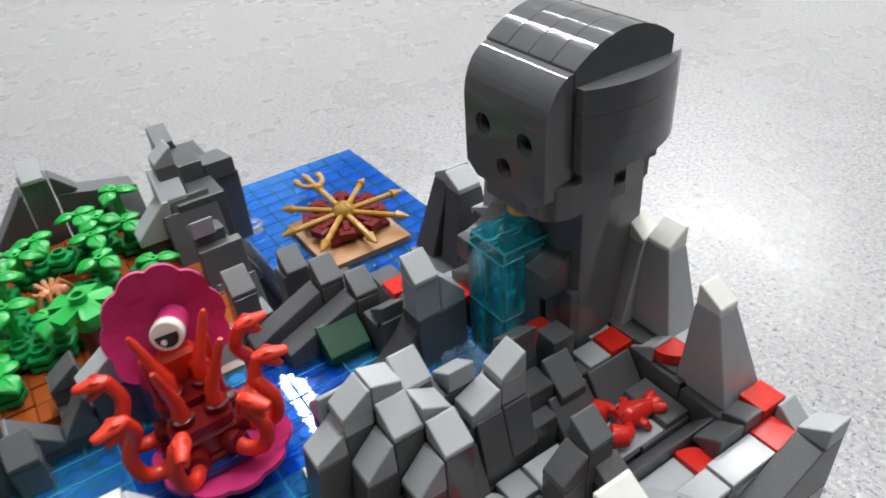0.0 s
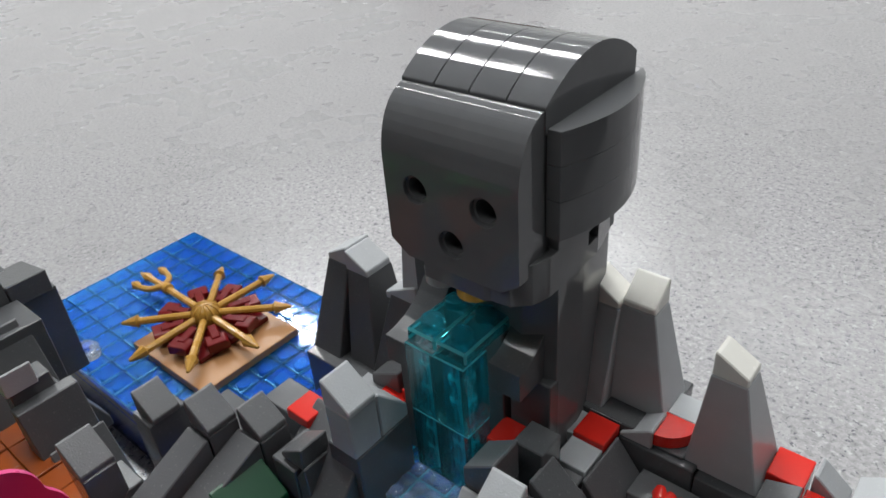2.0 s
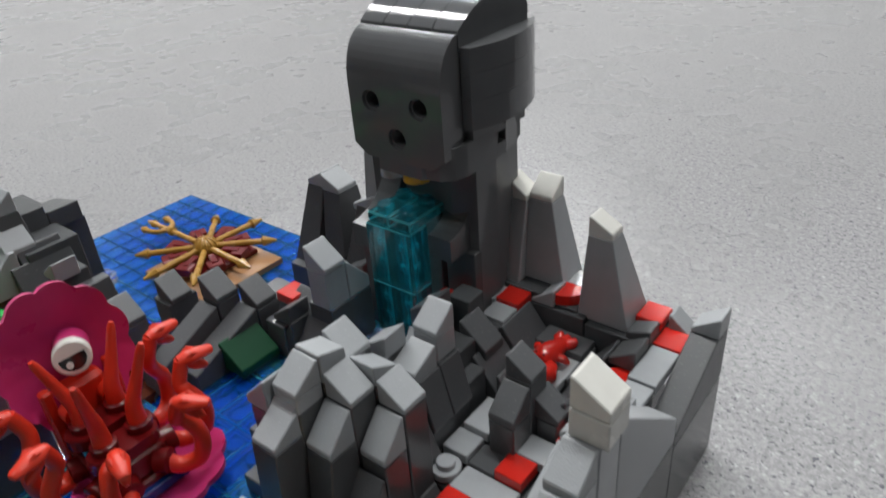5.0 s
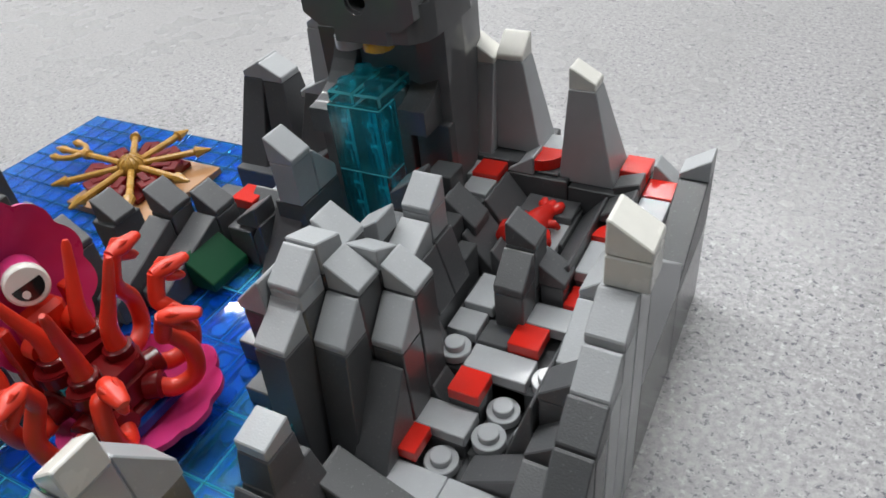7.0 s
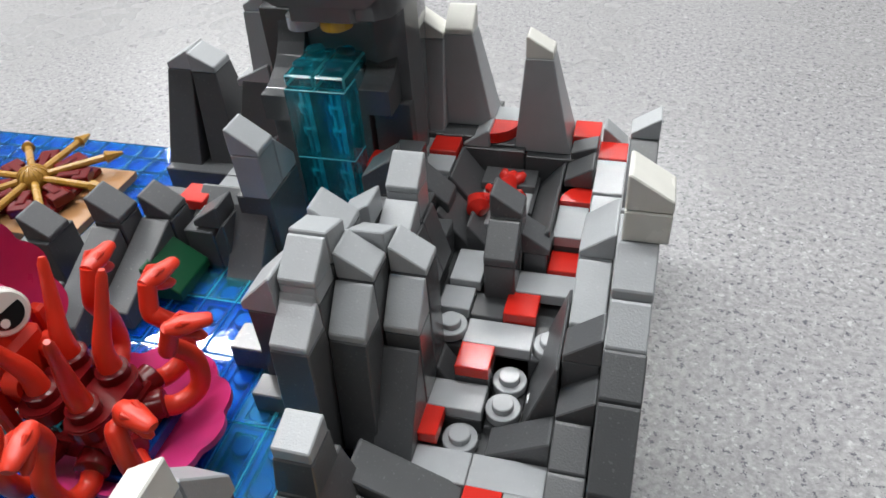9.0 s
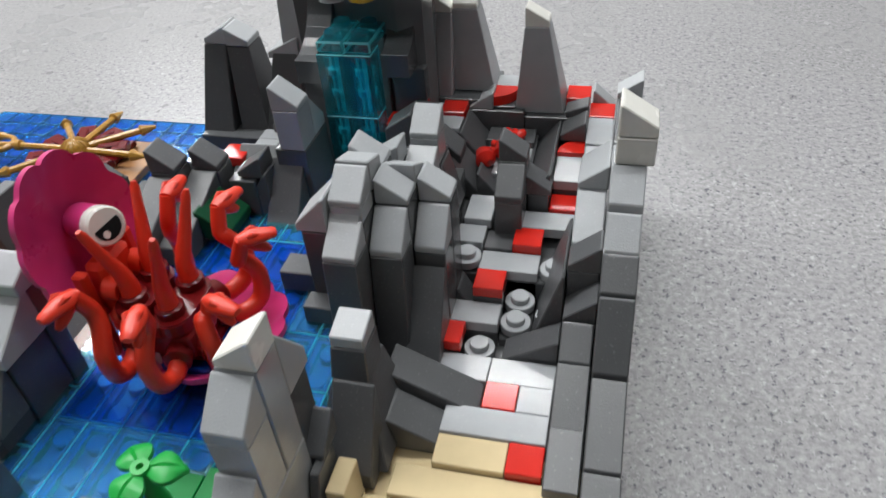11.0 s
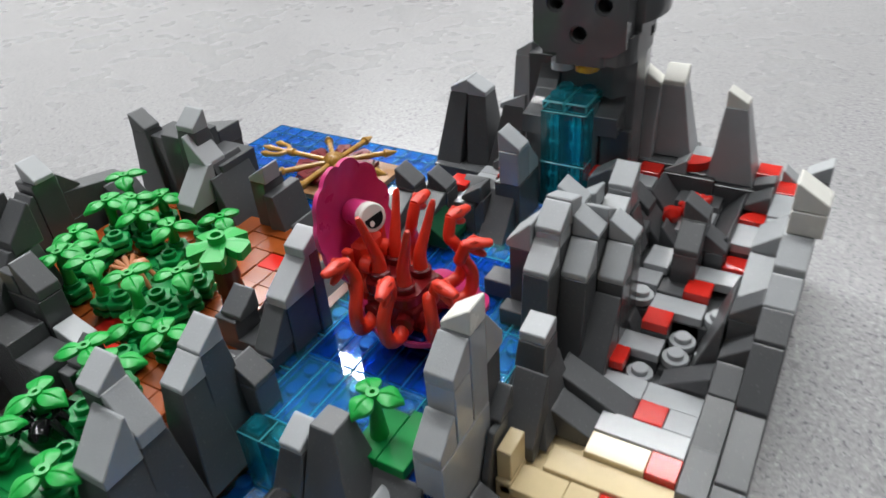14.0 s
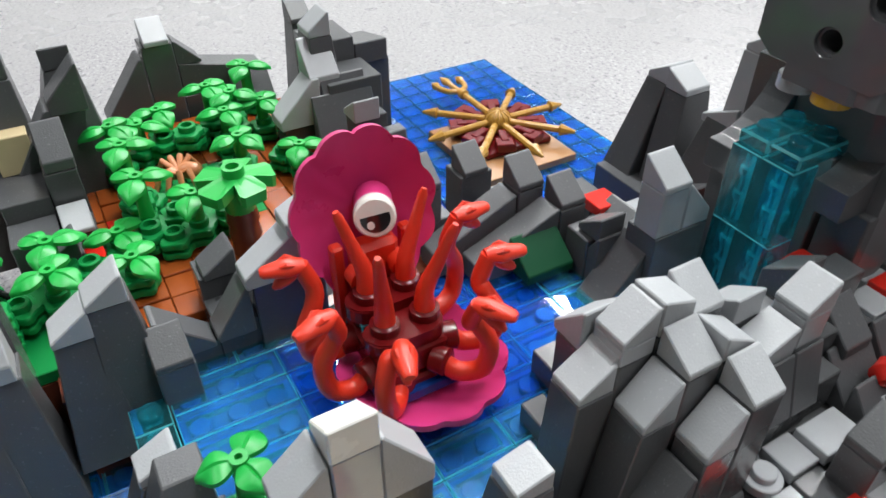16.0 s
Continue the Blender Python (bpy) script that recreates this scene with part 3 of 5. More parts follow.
def stone_head():
    bm = bmesh.new()
    arc = lambda y0, z0, y1, z1, n, bulge: [(y0 + (y1 - y0) * k / n, z0 + (z1 - z0) * k / n + bulge * 4 * (k / n) * (1 - k / n)) for k in range(n + 1)]
    # the four roof bows
    for k in range(4):
        x0 = -16 + 8 * k
        join_profile(bm, [(9.8, 121.4), (9.8, 126.2)] + arc(10.0, 126.5, 40.9, 127.2, 14, 5.7) + [(41.2, 126.9), (41.2, 121.4)], x0 + 0.12, x0 + 7.88)
    # skull core behind the face
    join_profile(bm, [(10, 95), (40.6, 95), (40.6, 122.4), (10, 122.4)], -15.2, 15.2)
    join_profile(bm, [(10, 90), (38.3, 90), (38.3, 95.2), (10, 95.2)], -11.4, 15)
    # brow: four curved fronts over a flat face
    brow = [(10.2, 125.8)] + [(10.2 - 8.2 * math.sin(a * math.pi / 20), 112.6 + 13.1 * math.cos(a * math.pi / 20)) for a in range(1, 11)]
    join_profile(bm, brow + [(2, 112.4), (10.2, 112.4)], -15.6, 15.6)
    # jaw and chin
    join_plan(bm, [(-7.4, 2.06), (7.4, 2.06), (8.8, 3), (8.8, 12), (-7.4, 12)], 88.6, 92.3)
    join_plan(bm, [(8.8, 2.2), (13, 2.6), (16.2, 5.4), (17.4, 9.4), (17.4, 23.2), (8.8, 23.2)], 89.2, 98.2)
    join_plan(bm, [(-15.2, 14), (9, 14), (9, 37.8), (-15.2, 37.8)], 88, 95.2)
    # cheeks: three stacked bowed plates on either side
    for side in (1, -1):
        bow = [(15.6, 10.4)] + [(15.8 + 6.1 * math.sin(math.pi * (0.12 + 0.88 * k / 14)) ** 0.8, 10.4 + 34.4 * k / 14) for k in range(15)] + [(15.6, 44.8)]
        for z0, z1 in ((101.4, 109.2), (109.3, 116), (116.1, 122.5)):
            pts = [(side * x, y) for x, y in bow]
            join_plan(bm, pts if side > 0 else pts[::-1], z0, z1)
    # ear slot in the jaw band
    join_plan(bm, [(8.8, 27.4), (17.2, 27.4), (14.6, 38), (8.8, 38)], 89.3, 98.2)
    join_plan(bm, [(8.8, 23.2), (17.3, 23.2), (17.2, 27.4), (8.8, 27.4)], 89.3, 93.2)
    join_plan(bm, [(8.8, 23.2), (17.3, 23.2), (17.2, 27.4), (8.8, 27.4)], 96.4, 98.2)
    join_plan(bm, [(8.9, 20), (14.6, 20), (14.4, 36), (8.9, 36)], 93, 96.6)
    join_plan(bm, [(-15.1, 12), (17.5, 12), (17.5, 24), (14.8, 38.2), (-15.1, 38.2)], 98.1, 101.6)
    # neck
    join_plan(bm, [(-15, 16), (9, 12), (16.4, 14), (16.8, 23), (14.2, 37.9), (-15, 37.9)], 40, 89.3)
    bmesh.ops.bevel(bm, geom=bm.edges[:], offset=0.22 * MM, segments=1, affect="EDGES", clamp_overlap=True)
    # face slab with three round holes
    hole = [(-8, 108), (8, 108), (0, 98.6)]
    grid_x = sorted({-15.6, 15.6, *[h[0] + s * 3.3 for h in hole for s in (-1, 1)]})
    grid_z = sorted({92.2, 112.5, *[h[1] + s * 3.3 for h in hole for s in (-1, 1)]})
    cut = lambda x, z: math.copysign(11.3, x) if z < 93 and abs(x) > 12 else x
    for xa, xb in zip(grid_x, grid_x[1:]):
        for za, zb in zip(grid_z, grid_z[1:]):
            cx, cz = (xa + xb) / 2, (za + zb) / 2
            if any(abs(cx - hx) < 3.3 and abs(cz - hz) < 3.3 for hx, hz in hole):
                continue
            bm.faces.new([bm.verts.new((cut(x, z) * MM, 0.002, z * MM)) for x, z in ((xa, za), (xb, za), (xb, zb), (xa, zb))])
    n = 24
    for hx, hz in hole:
        square = []
        for k in range(n):
            a = 2 * math.pi * k / n
            c, s = math.cos(a), math.sin(a)
            q = 3.3 / max(abs(c), abs(s))
            square.append((hx + q * c, hz + q * s))
        rings = [[bm.verts.new((x * MM, 0.002, z * MM)) for x, z in square]]
        for rad, y in ((3.05, 2.0), (2.9, 2.15), (2.9, 3.0), (2.35, 3.05), (2.35, 9.6)):
            rings.append([bm.verts.new(((hx + rad * math.cos(2 * math.pi * k / n)) * MM, y * MM, (hz + rad * math.sin(2 * math.pi * k / n)) * MM)) for k in range(n)])
        for a, b in zip(rings, rings[1:]):
            for k in range(n):
                bm.faces.new((a[k], a[(k + 1) % n], b[(k + 1) % n], b[k]))
        bm.faces.new(rings[-1])
    for xa, xb in ((-15.6, -15.6), (15.6, 15.6)):
        bm.faces.new([bm.verts.new((xa * MM, y * MM, z * MM)) for y, z in ((2, 95.3), (10.2, 95.3), (10.2, 112.5), (2, 112.5))])
    bm.faces.new([bm.verts.new((x * MM, y * MM, 92.2 * MM)) for x, y in ((-11.3, 2), (11.3, 2), (11.3, 10.2), (-11.3, 10.2))])
    for s in (-1, 1):
        bm.faces.new([bm.verts.new((s * x * MM, y * MM, z * MM)) for x, y, z in ((11.3, 2, 92.2), (11.3, 10.2, 92.2), (15.6, 10.2, 95.3), (15.6, 2, 95.3))])
    return bm


head = link_mesh("stone_head_statue", stone_head(), HD)
head.data.polygons.foreach_set("use_smooth", [True] * len(head.data.polygons))
head.data.set_sharp_from_angle(angle=radians(24))
head.location = (0, 0.0034, -0.0003)
tagged(head, "dark grey glossy brick-built stone head with three round holes", "statue")

tooth = thing("mouth_studs", "grey and yellow round studs under the stone jaw", "brick")
put("grey_stud", lathe_mesh("grey_stud", ((0, 0), (3.9, 0), (3.9, 3), (0, 3)), LG), tooth, -7, 10.6, 85.2)
put("yellow_stud", lathe_mesh("yellow_stud", ((0, 0), (2.6, 0), (2.6, 0.6), (3.9, 0.6), (3.9, 2.9), (0, 2.9)), YL), tooth, 2.0, 9.8, 85.2)

# ---- the spout, the waterfall and the rocks that hold it ----
spout = Rocks("rock_spout", "dark grey curved rock spout beneath the stone head")
r = spout


def scoop(x0, x1, y0, y1, z0, z1):
    """A block whose front is hollowed in a quarter curve."""
    pts = [(y0, z0), (y1, z0), (y1, z1)] + [(y0 + (y1 - y0) * math.cos(k * math.pi / 16), z1 - (z1 - z0 - 7) * math.sin(k * math.pi / 16)) for k in range(1, 9)]
    mesh = profile_mesh("curved_slope", tuple((round(u - (y0 + y1) / 2, 3), round(z - z0, 3)) for u, z in pts), round(x1 - x0, 3), DG, 0.2)
    return put("curved_slope", mesh, spout.ob, (x0 + x1) / 2, (y0 + y1) / 2, z0)


scoop(-18.2, -10.6, 2, 19, 63.4, 88)
scoop(5.8, 13.8, 7.6, 21, 63.6, 89)
r.b(-10.4, 5.6, 13, 19, 40, 73.2, DG)
r.b(-18.2, -10.6, 5, 19, 32, 63.2, DG)
r.b(5.8, 16.6, 14.6, 19, 44.4, 63.5, DG)
r.b(5.8, 15, 11, 19, 30, 44.2, DG)
r.t((-31.6, -21.7, 19.1, 32.6), (-29.5, -22.7, 21.3, 30.2), 42.4, 83.5, LG)
r.s(-29.5, -22.7, 21.2, 30.2, 83.5, 88.7, "w", LG)
r.b(-23, -12.6, 18.1, 31.5, 43.4, 86.1, DG)
r.b(-25.7, 8.2, 14.8, 32.5, 0, 43.4, DG)


def clear_tile(parent, x0, x1, y0, y1, z, m, tall=3.1, wall=1.3, name="clear_tile"):
    """A clear tile as it is moulded: a thin top and four walls, hollow below."""
    w, d = round(x1 - x0 - 2 * GAP, 3), round(y1 - y0 - 2 * GAP, 3)
    key = (name, w, d, m.name, tall)
    if key not in CACHE:
        bm = bmesh.new()
        ring = lambda a, b, h: [bm.verts.new((u * a * MM / 2, v * b * MM / 2, h * MM)) for u, v in ((-1, -1), (1, -1), (1, 1), (-1, 1))]
        foot, rim, lid = ring(w, d, 0), ring(w, d, tall - 0.26), ring(w - 0.52, d - 0.52, tall)
        low, high = ring(w - 2 * wall, d - 2 * wall, 0), ring(w - 2 * wall - 0.4, d - 2 * wall - 0.4, tall - 1.1)
        for a, b in ((foot, rim), (rim, lid), (high, low), (low, foot)):
            for k in range(4):
                bm.faces.new((a[k], a[(k + 1) % 4], b[(k + 1) % 4], b[k]))
        bm.faces.new(lid)
        bm.faces.new(high[::-1])
        bmesh.ops.recalc_face_normals(bm, faces=bm.faces)
        mesh = bpy.data.meshes.new(name)
        bm.to_mesh(mesh)
        bm.free()
        mesh.materials.append(m)
        lit_edges(mesh, m)
        CACHE[key] = mesh
    return put(name, CACHE[key], parent, (x0 + x1) / 2, (y0 + y1) / 2, z)


fall = thing("waterfall", "waterfall of clear light blue bricks falling from the spout", "waterfall")
for x in (-10.4, -2.4):
    for z0, z1 in ((54.5, 73.5), (35.6, 54.4)):
        ob = clear_tile(fall, x, x + 8, 0, 8, z0, TFB, z1 - z0, 1.5, "clear_brick")
        bore = part("inner_tube", lathe([(1.5, 0), (1.6, 17), (0.9, 17), (0.8, 0)], 16), TFB, ob, "", True)
        bore.matrix_basis = pose(0, 0, 0.0004)
        for z in (5.2, 11.6):
            ring = part("ring", lathe([(1.9, 0), (2.3, 0.5), (2.3, 2.2), (1.9, 2.8), (1.75, 1.4)], 16), TFB, ob, "", True)
            ring.matrix_basis = pose(0, 0, z * MM)
    part("clear_brick", slab(x + 0.1, 1.0, 73.6, x + 7.9, 17, 76.8, 0.5), TFB, fall)
    for y in (5, 13):
        put("stud", lathe_mesh("clear_stud", STUD, TFB), fall, x + 4, y, 76.8)
foam = thing("foam_plates", "clear plates where the waterfall meets the river", "water")
part("clear_plate", slab(-10.4, -12, 35.2, 5.6, -0.2, 37.2, 0.5), TCL, foam)
for x in (-8.4, -4.4, -0.4, 3.6):
    for y in (-10, -6.4, -2.6):
        put("stud", lathe_mesh("foam_stud", ((1.5, 0), (1.5, 0.7), (1.2, 0.9), (0, 0.9)), TCL, 12), foam, x, y, 37.2)

# ---- water ----


def studs(parent, x0, x1, y0, y1, top, m):
    """A blue plate with its rows of studs."""
    tile(parent, x0, x1, y0, y1, top, m, "plate", 3.2)
    stud = lathe_mesh("water_stud", ((2.4, 0), (2.4, 1.3), (2.1, 1.6), (0, 1.6)), m, 16)
    xs, ys = int(round((x1 - x0) / 8)), int(round((y1 - y0) / 8))
    for i in range(xs):
        for j in range(ys):
            put("stud", stud, parent, x0 + (i + 0.5) * (x1 - x0) / xs, y0 + (j + 0.5) * (y1 - y0) / ys, top)


def laid(parent, x0, x1, y0, y1, top, tint, wide, long, wall=1.3):
    """Clear tiles laid side by side over the studs, wide in x and long in y."""
    u = x0
    while u < x1 - 0.1:
        v = y0
        while v < y1 - 0.1:
            clear_tile(parent, u, min(u + wide, x1), v, min(v + long, y1), top, tint, 3.1, wall)
            v += long
        u += wide


river = thing("river", "river of clear blue tiles over studded blue plates", "water")
studs(river, -47, 17, -52, 4, 32, BL)
studs(river, -47, 17, -124, -100, 32, BL)
studs(river, -47, -39, -100, -52, 32, BL)
studs(river, -39, 17, -100, -52, 32, BL)
laid(river, -47, -39, -124, -60, 32, TLB, 8, 16)
laid(river, -39, -7, -124, -100, 32, TLB, 8, 24)
laid(river, -7, 1, -108, -100, 32, TLB, 8, 8)
laid(river, -39, 1, -100, -36, 32, TDB, 8, 16)
laid(river, 1, 17, -100, -36, 32, TLB, 8, 16)
laid(river, -39, 17, -36, 4, 32, TLB, 8, 16)
part("river_bed", slab(-56, -124, 0.3, 17, 12, 28.7), BLD, river)
lower_fall = thing("lower_waterfall", "short waterfall of clear light blue bricks into the sea", "waterfall")
for x in (-37, -29):
    b = clear_tile(lower_fall, x, x + 8, -132, -124.2, 14.4, TFB, 21.2, 1.5, "clear_brick")
    part("inner_tube", lathe([(1.5, 0.6), (1.6, 18.6), (0.9, 18.6), (0.8, 0.6)], 16), TFB, b, "", True)
    put("stud", lathe_mesh("clear_stud", STUD, TFB), lower_fall, x + 4, -128, 35.6)
foam_low = thing("foam_plates", "clear plates below the lower waterfall", "water")
part("clear_plate", slab(-37, -146, 10.9, -21, -132.2, 14, 0.5), TCL, foam_low)

sea = thing("sea_front", "open sea of clear light blue tiles over blue studs", "water")
# BS carries the sea's glare in the bed colour.
studs(sea, -64, 80, -230, -126, 7.4, BS)
laid(sea, -64, 80, -158, -126, 7.4, TLB, 16, 16)
laid(sea, -64, 80, -230, -158, 7.4, TLB, 16, 24)
part("sea_base", slab(-64, -230, 0.3, 80, -126, 4.1), BLD, sea)

# ---- the whirlpool board with its ship's wheel ----
board = thing("sea_board", "square of blue studs under clear blue tiles", "water")
studs(board, -176, -56, -28, 44, 19.2, BL)
laid(board, -176, -56, -28, 44, 19.2, TMB, 8, 8, 0.3)
part("board_base", slab(-176, -28, 0.3, -56, 44, 15.9), BLD, board)
shore = thing("foam_edge", "clear studs where the crag meets the board", "water")
for x, y in ((-150, -24), (-143, -26), (-136, -23)):
    put("clear_round", lathe_mesh("clear_round", ((0, 0), (3.9, 0), (3.9, 3), (3.6, 3.2), (2.4, 3.2), (2.4, 4.8), (0, 4.8)), TCL, 18), shore, x, y, 22.5)
wheel_base = thing("compass_base", "tan plate with dark red bricks under the golden wheel", "plate")
tile(wheel_base, -127, -87, -12, 25, 24.6, NGT, "plate", 3.2)
tile(wheel_base, -125, -98, -5, 22, 26.8, DR, "plate", 2)
WX, WY = -112.4, 8.4
for k in range(8):
    a = math.radians(22.5 + 45 * k)
    b = put("dark_red_clip", profile_mesh("dark_red_clip", ((-3.4, 0), (3.4, 0), (3.4, 2.6), (2.4, 3.4), (-3.4, 3.4)), 5.2, DR), wheel_base, WX + 14.8 * math.cos(a), WY + 14.8 * math.sin(a), 26.6, math.degrees(a))
    put("dark_red_clip", profile_mesh("dark_red_clip", ((-1.4, 0), (1.4, 0), (1.4, 2), (-1.4, 2)), 7.4, DR), wheel_base, WX + 11 * math.cos(a), WY + 11 * math.sin(a), 28.4, math.degrees(a))
wheel = thing("golden_wheel", "golden eight-spoked wheel of spears round a ball", "wheel", at=(WX, WY, 0))
hub = part("hub", lathe([(0, 27), (4.4, 27.4), (4.9, 30), (4.2, 32.4), (2.4, 33.8), (0, 34.2)], 20), GO, wheel, "", True)
for k in range(12):
    a = 2 * math.pi * k / 12
    d = Vector((math.cos(a), math.sin(a), 0))
    part("hub_rib", tubes([d * 4.7 + Vector((0, 0, 30.4)), d * 4.1 + Vector((0, 0, 32.4)), d * 2.4 + Vector((0, 0, 33.7)), d * 0.8 + Vector((0, 0, 34.1))], [0.35, 0.45, 0.4, 0.25], 6), GO, hub, "", True)
for k in range(8):
    if k == 4:
        continue
    a = math.radians(45 * k - 1)
    d = Vector((math.cos(a), math.sin(a), 0))
    ends = [d * 3 + Vector((0, 0, 30.2)), d * 22 + Vector((0, 0, 29.8)), d * 22.6 + Vector((0, 0, 29.8)), d * 28 + Vector((0, 0, 29.6))]
    part("spear", tubes(ends, [1.25, 1.25, 2.2, 0.5], 8), GO, wheel, "", True)
trident = part("trident", tubes([(-3, 0, 30.2), (-29, 1, 29.4)], [1.25, 1.25], 8), GO, wheel, "golden trident", True)
part("collar", tubes([(-23.5, 0.9, 29.6), (-24, 0.9, 29.6), (-26, 0.9, 29.5), (-26.5, 0.9, 29.5)], [1.3, 2.0, 2.0, 1.3], 10), GO, trident, "", True)
for k in (-1, 0, 1):
    prong = smooth_path([(-28, 1, 29.4), (-30, 1 + k * 3.6, 29.4), (-34, 1 + k * 5.2, 29.3), (-40 - (3 if k == 0 else 0), 1 + k * 5.4, 29.2)], 4)
    part("prong", tubes(prong, [1.1] * (len(prong) - 4) + [1.2, 1.7, 1.1, 0.4], 8), GO, trident, "", True)

# ---- sea monster in an open shell ----
monster = thing("sea_monster_toy", "red one-eyed sea monster in an open magenta clam shell", "toy", at=(-11.8, -79.2, 5.2))


def shell(radius, depth, thick=1.5):
    """A scalloped dish, opening towards +z."""
    bm = bmesh.new()
    n, m = 96, 9
    sides = []
    for off in (0, thick):
        rings = []
        for j in range(m + 1):
            f = j / m
            ring = []
            for k in range(n):
                a = 2 * math.pi * k / n
                scallop = 1 + 0.09 * f ** 3 * abs(math.cos(5.5 * a)) ** 0.8 - 0.05 * f ** 3
                flute = 0.8 * f ** 2 * math.cos(11 * a)
                rr = radius * f * scallop
                ring.append(bm.verts.new((rr * math.cos(a) * MM, rr * math.sin(a) * MM, (depth * (f ** 2.6) + flute * 0.35 - off + (0 if f < 1 else -0.1)) * MM)))
            rings.append(ring)
        for a, b in zip(rings, rings[1:]):
            for k in range(n):
                bm.faces.new((a[k], a[(k + 1) % n], b[(k + 1) % n], b[k]))
        sides.append(rings)
    for k in range(n):
        bm.faces.new((sides[0][-1][k], sides[0][-1][(k + 1) % n], sides[1][-1][(k + 1) % n], sides[1][-1][k]))
    bmesh.ops.remove_doubles(bm, verts=bm.verts[:], dist=1e-6)
    return bm


lower = part("lower_shell", shell(16.4, 6.4), PK, monster, "magenta scalloped shell", True)
lower.matrix_basis = pose(-0.0010, 0.0025, 0.0334, 0, -2, 0) @ Matrix.Diagonal((1.13, 1.02, 1, 1))
upper = part("upper_shell", shell(16.4, 4.6), PK, monster, "magenta scalloped shell", True)
upper.matrix_basis = pose(-0.0240, 0.0010, 0.0630, 3, 80, 0) @ Matrix.Diagonal((1.08, 0.91, 1, 1))


def pill(x, y0, y1, z0, z1, rad):
    """A plate with round ends, lying along y."""
    bm = bmesh.new()
    ring = [(x + rad * math.cos(a), y1 - rad + rad * math.sin(a)) for a in [math.pi * k / 10 for k in range(11)]]
    ring += [(x + rad * math.cos(a), y0 + rad + rad * math.sin(a)) for a in [math.pi + math.pi * k / 10 for k in range(11)]]
    lo = [bm.verts.new((u * MM, v * MM, z0 * MM)) for u, v in ring]
    hi = [bm.verts.new((u * MM, v * MM, z1 * MM)) for u, v in ring]
    bm.faces.new(lo[::-1])
    top = bm.faces.new(hi)
    for i in range(len(ring)):
        j = (i + 1) % len(ring)
        bm.faces.new((lo[i], lo[j], hi[j], hi[i]))
    bmesh.ops.bevel(bm, geom=top.edges[:], offset=0.3 * MM, segments=2, affect="EDGES")
    return bm


part("body_plate", pill(-9.6, -9.2, 7.2, 48.6, 51.8, 4), DR, monster)
part("body_plate", pill(-1.4, -9.2, 7.2, 46.4, 49.6, 4), DR, monster)
part("body", slab(-13, -8.6, 40, 3, 6.6, 46.2, 0.6), DR, monster)
part("body", slab(-8, -7, 33, 4, 6, 39.8, 0.6), DR, monster)
part("blue_block", slab(-12.4, -7.8, 46.4, -6, 5.8, 48.4, 0.3), TLB, monster, "clear blue plate")
part("blue_block", slab(-6, -9.6, 35, 5.4, 8.6, 38, 0.4), BL, monster, "blue plate")
part("neck", slab(-19.6, -4.6, 40, -14.4, 5.4, 60, 1.2), CR, monster)
for y in (-8.4, 7.0):
    part("hinge_bar", slab(-19.4, y, 37, -16.6, y + 2.6, 60, 0.5), CR, monster)
for y, z in ((-4.4, 47.4), (4.6, 47.4), (-4.4, 54.5), (4.6, 54.5)):
    k = part("hinge_pin", lathe([(0, 0), (2.6, 0), (2.6, 3.4), (1.6, 3.4), (1.6, 2.8), (0, 2.8)], 18), CR, monster, "", True)
    k.matrix_basis = pose(-0.0150, y * MM, z * MM, 0, 90, 0)
eye = part("eye", lathe([(0, -1.6), (3.9, -1.6), (4.1, -1.2), (4.1, 1.4), (3.7, 1.8), (0, 1.9)], 32), WH, monster, "white round eye tile with a black pupil", True)
EYE_POSE = pose(-0.0142, 0.0002, 0.0672, 0, 76, -22)
eye.matrix_basis = EYE_POSE
back_eye = part("eye_socket", lathe([(0, -9), (3.9, -9), (3.9, -1.7), (0, -1.7)], 28), PK, monster, "", True)
back_eye.matrix_basis = EYE_POSE
bm = bmesh.new()
pts = [(2.9 * math.cos(a), 2.9 * math.sin(a)) for a in [math.radians(-92 + 206 * k / 20) for k in range(21)]]
bm.faces.new([bm.verts.new((x * MM, y * MM, 0.00196)) for x, y in pts])
part("pupil", bm, BK, eye)
bm = bmesh.new()
bm.faces.new([bm.verts.new(((1.4 + 0.85 * math.cos(k * math.pi / 8)) * MM, (-0.9 + 0.75 * math.sin(k * math.pi / 8)) * MM, 0.00202)) for k in range(16)])
part("glint", bm, WH, eye)


def socket(limb, at, towards):
    c = part("socket", lathe([(0, 0), (3.0, 0), (3.0, 3.0), (2.6, 3.3), (0, 3.3)], 20), DR, limb, "", True)
    c.matrix_basis = Matrix.Translation(Vector(at) * MM) @ Vector(towards).to_track_quat("Z", "Y").to_matrix().to_4x4() @ pose(0, 0, -0.0012)


def spike(base, tip):
    """A soft upright tail, thick below, with a blunt tip."""
    b, t = Vector(base), Vector(tip)
    lean = t - b
    pts = smooth_path([b, b + Vector((lean.x * 0.04, lean.y * 0.04, lean.z * 0.3)), b + Vector((lean.x * 0.48, lean.y * 0.48, lean.z * 0.62)), t], 7)
    n = len(pts) - 1
    limb = part("tentacle", tubes(pts, [2.35 - 1.45 * (i / n) ** 0.9 if i < n else 0.55 for i in range(n + 1)], 14), CR, monster, "coral red pointed tentacle", True)
    socket(limb, b, (0, 0, 1))


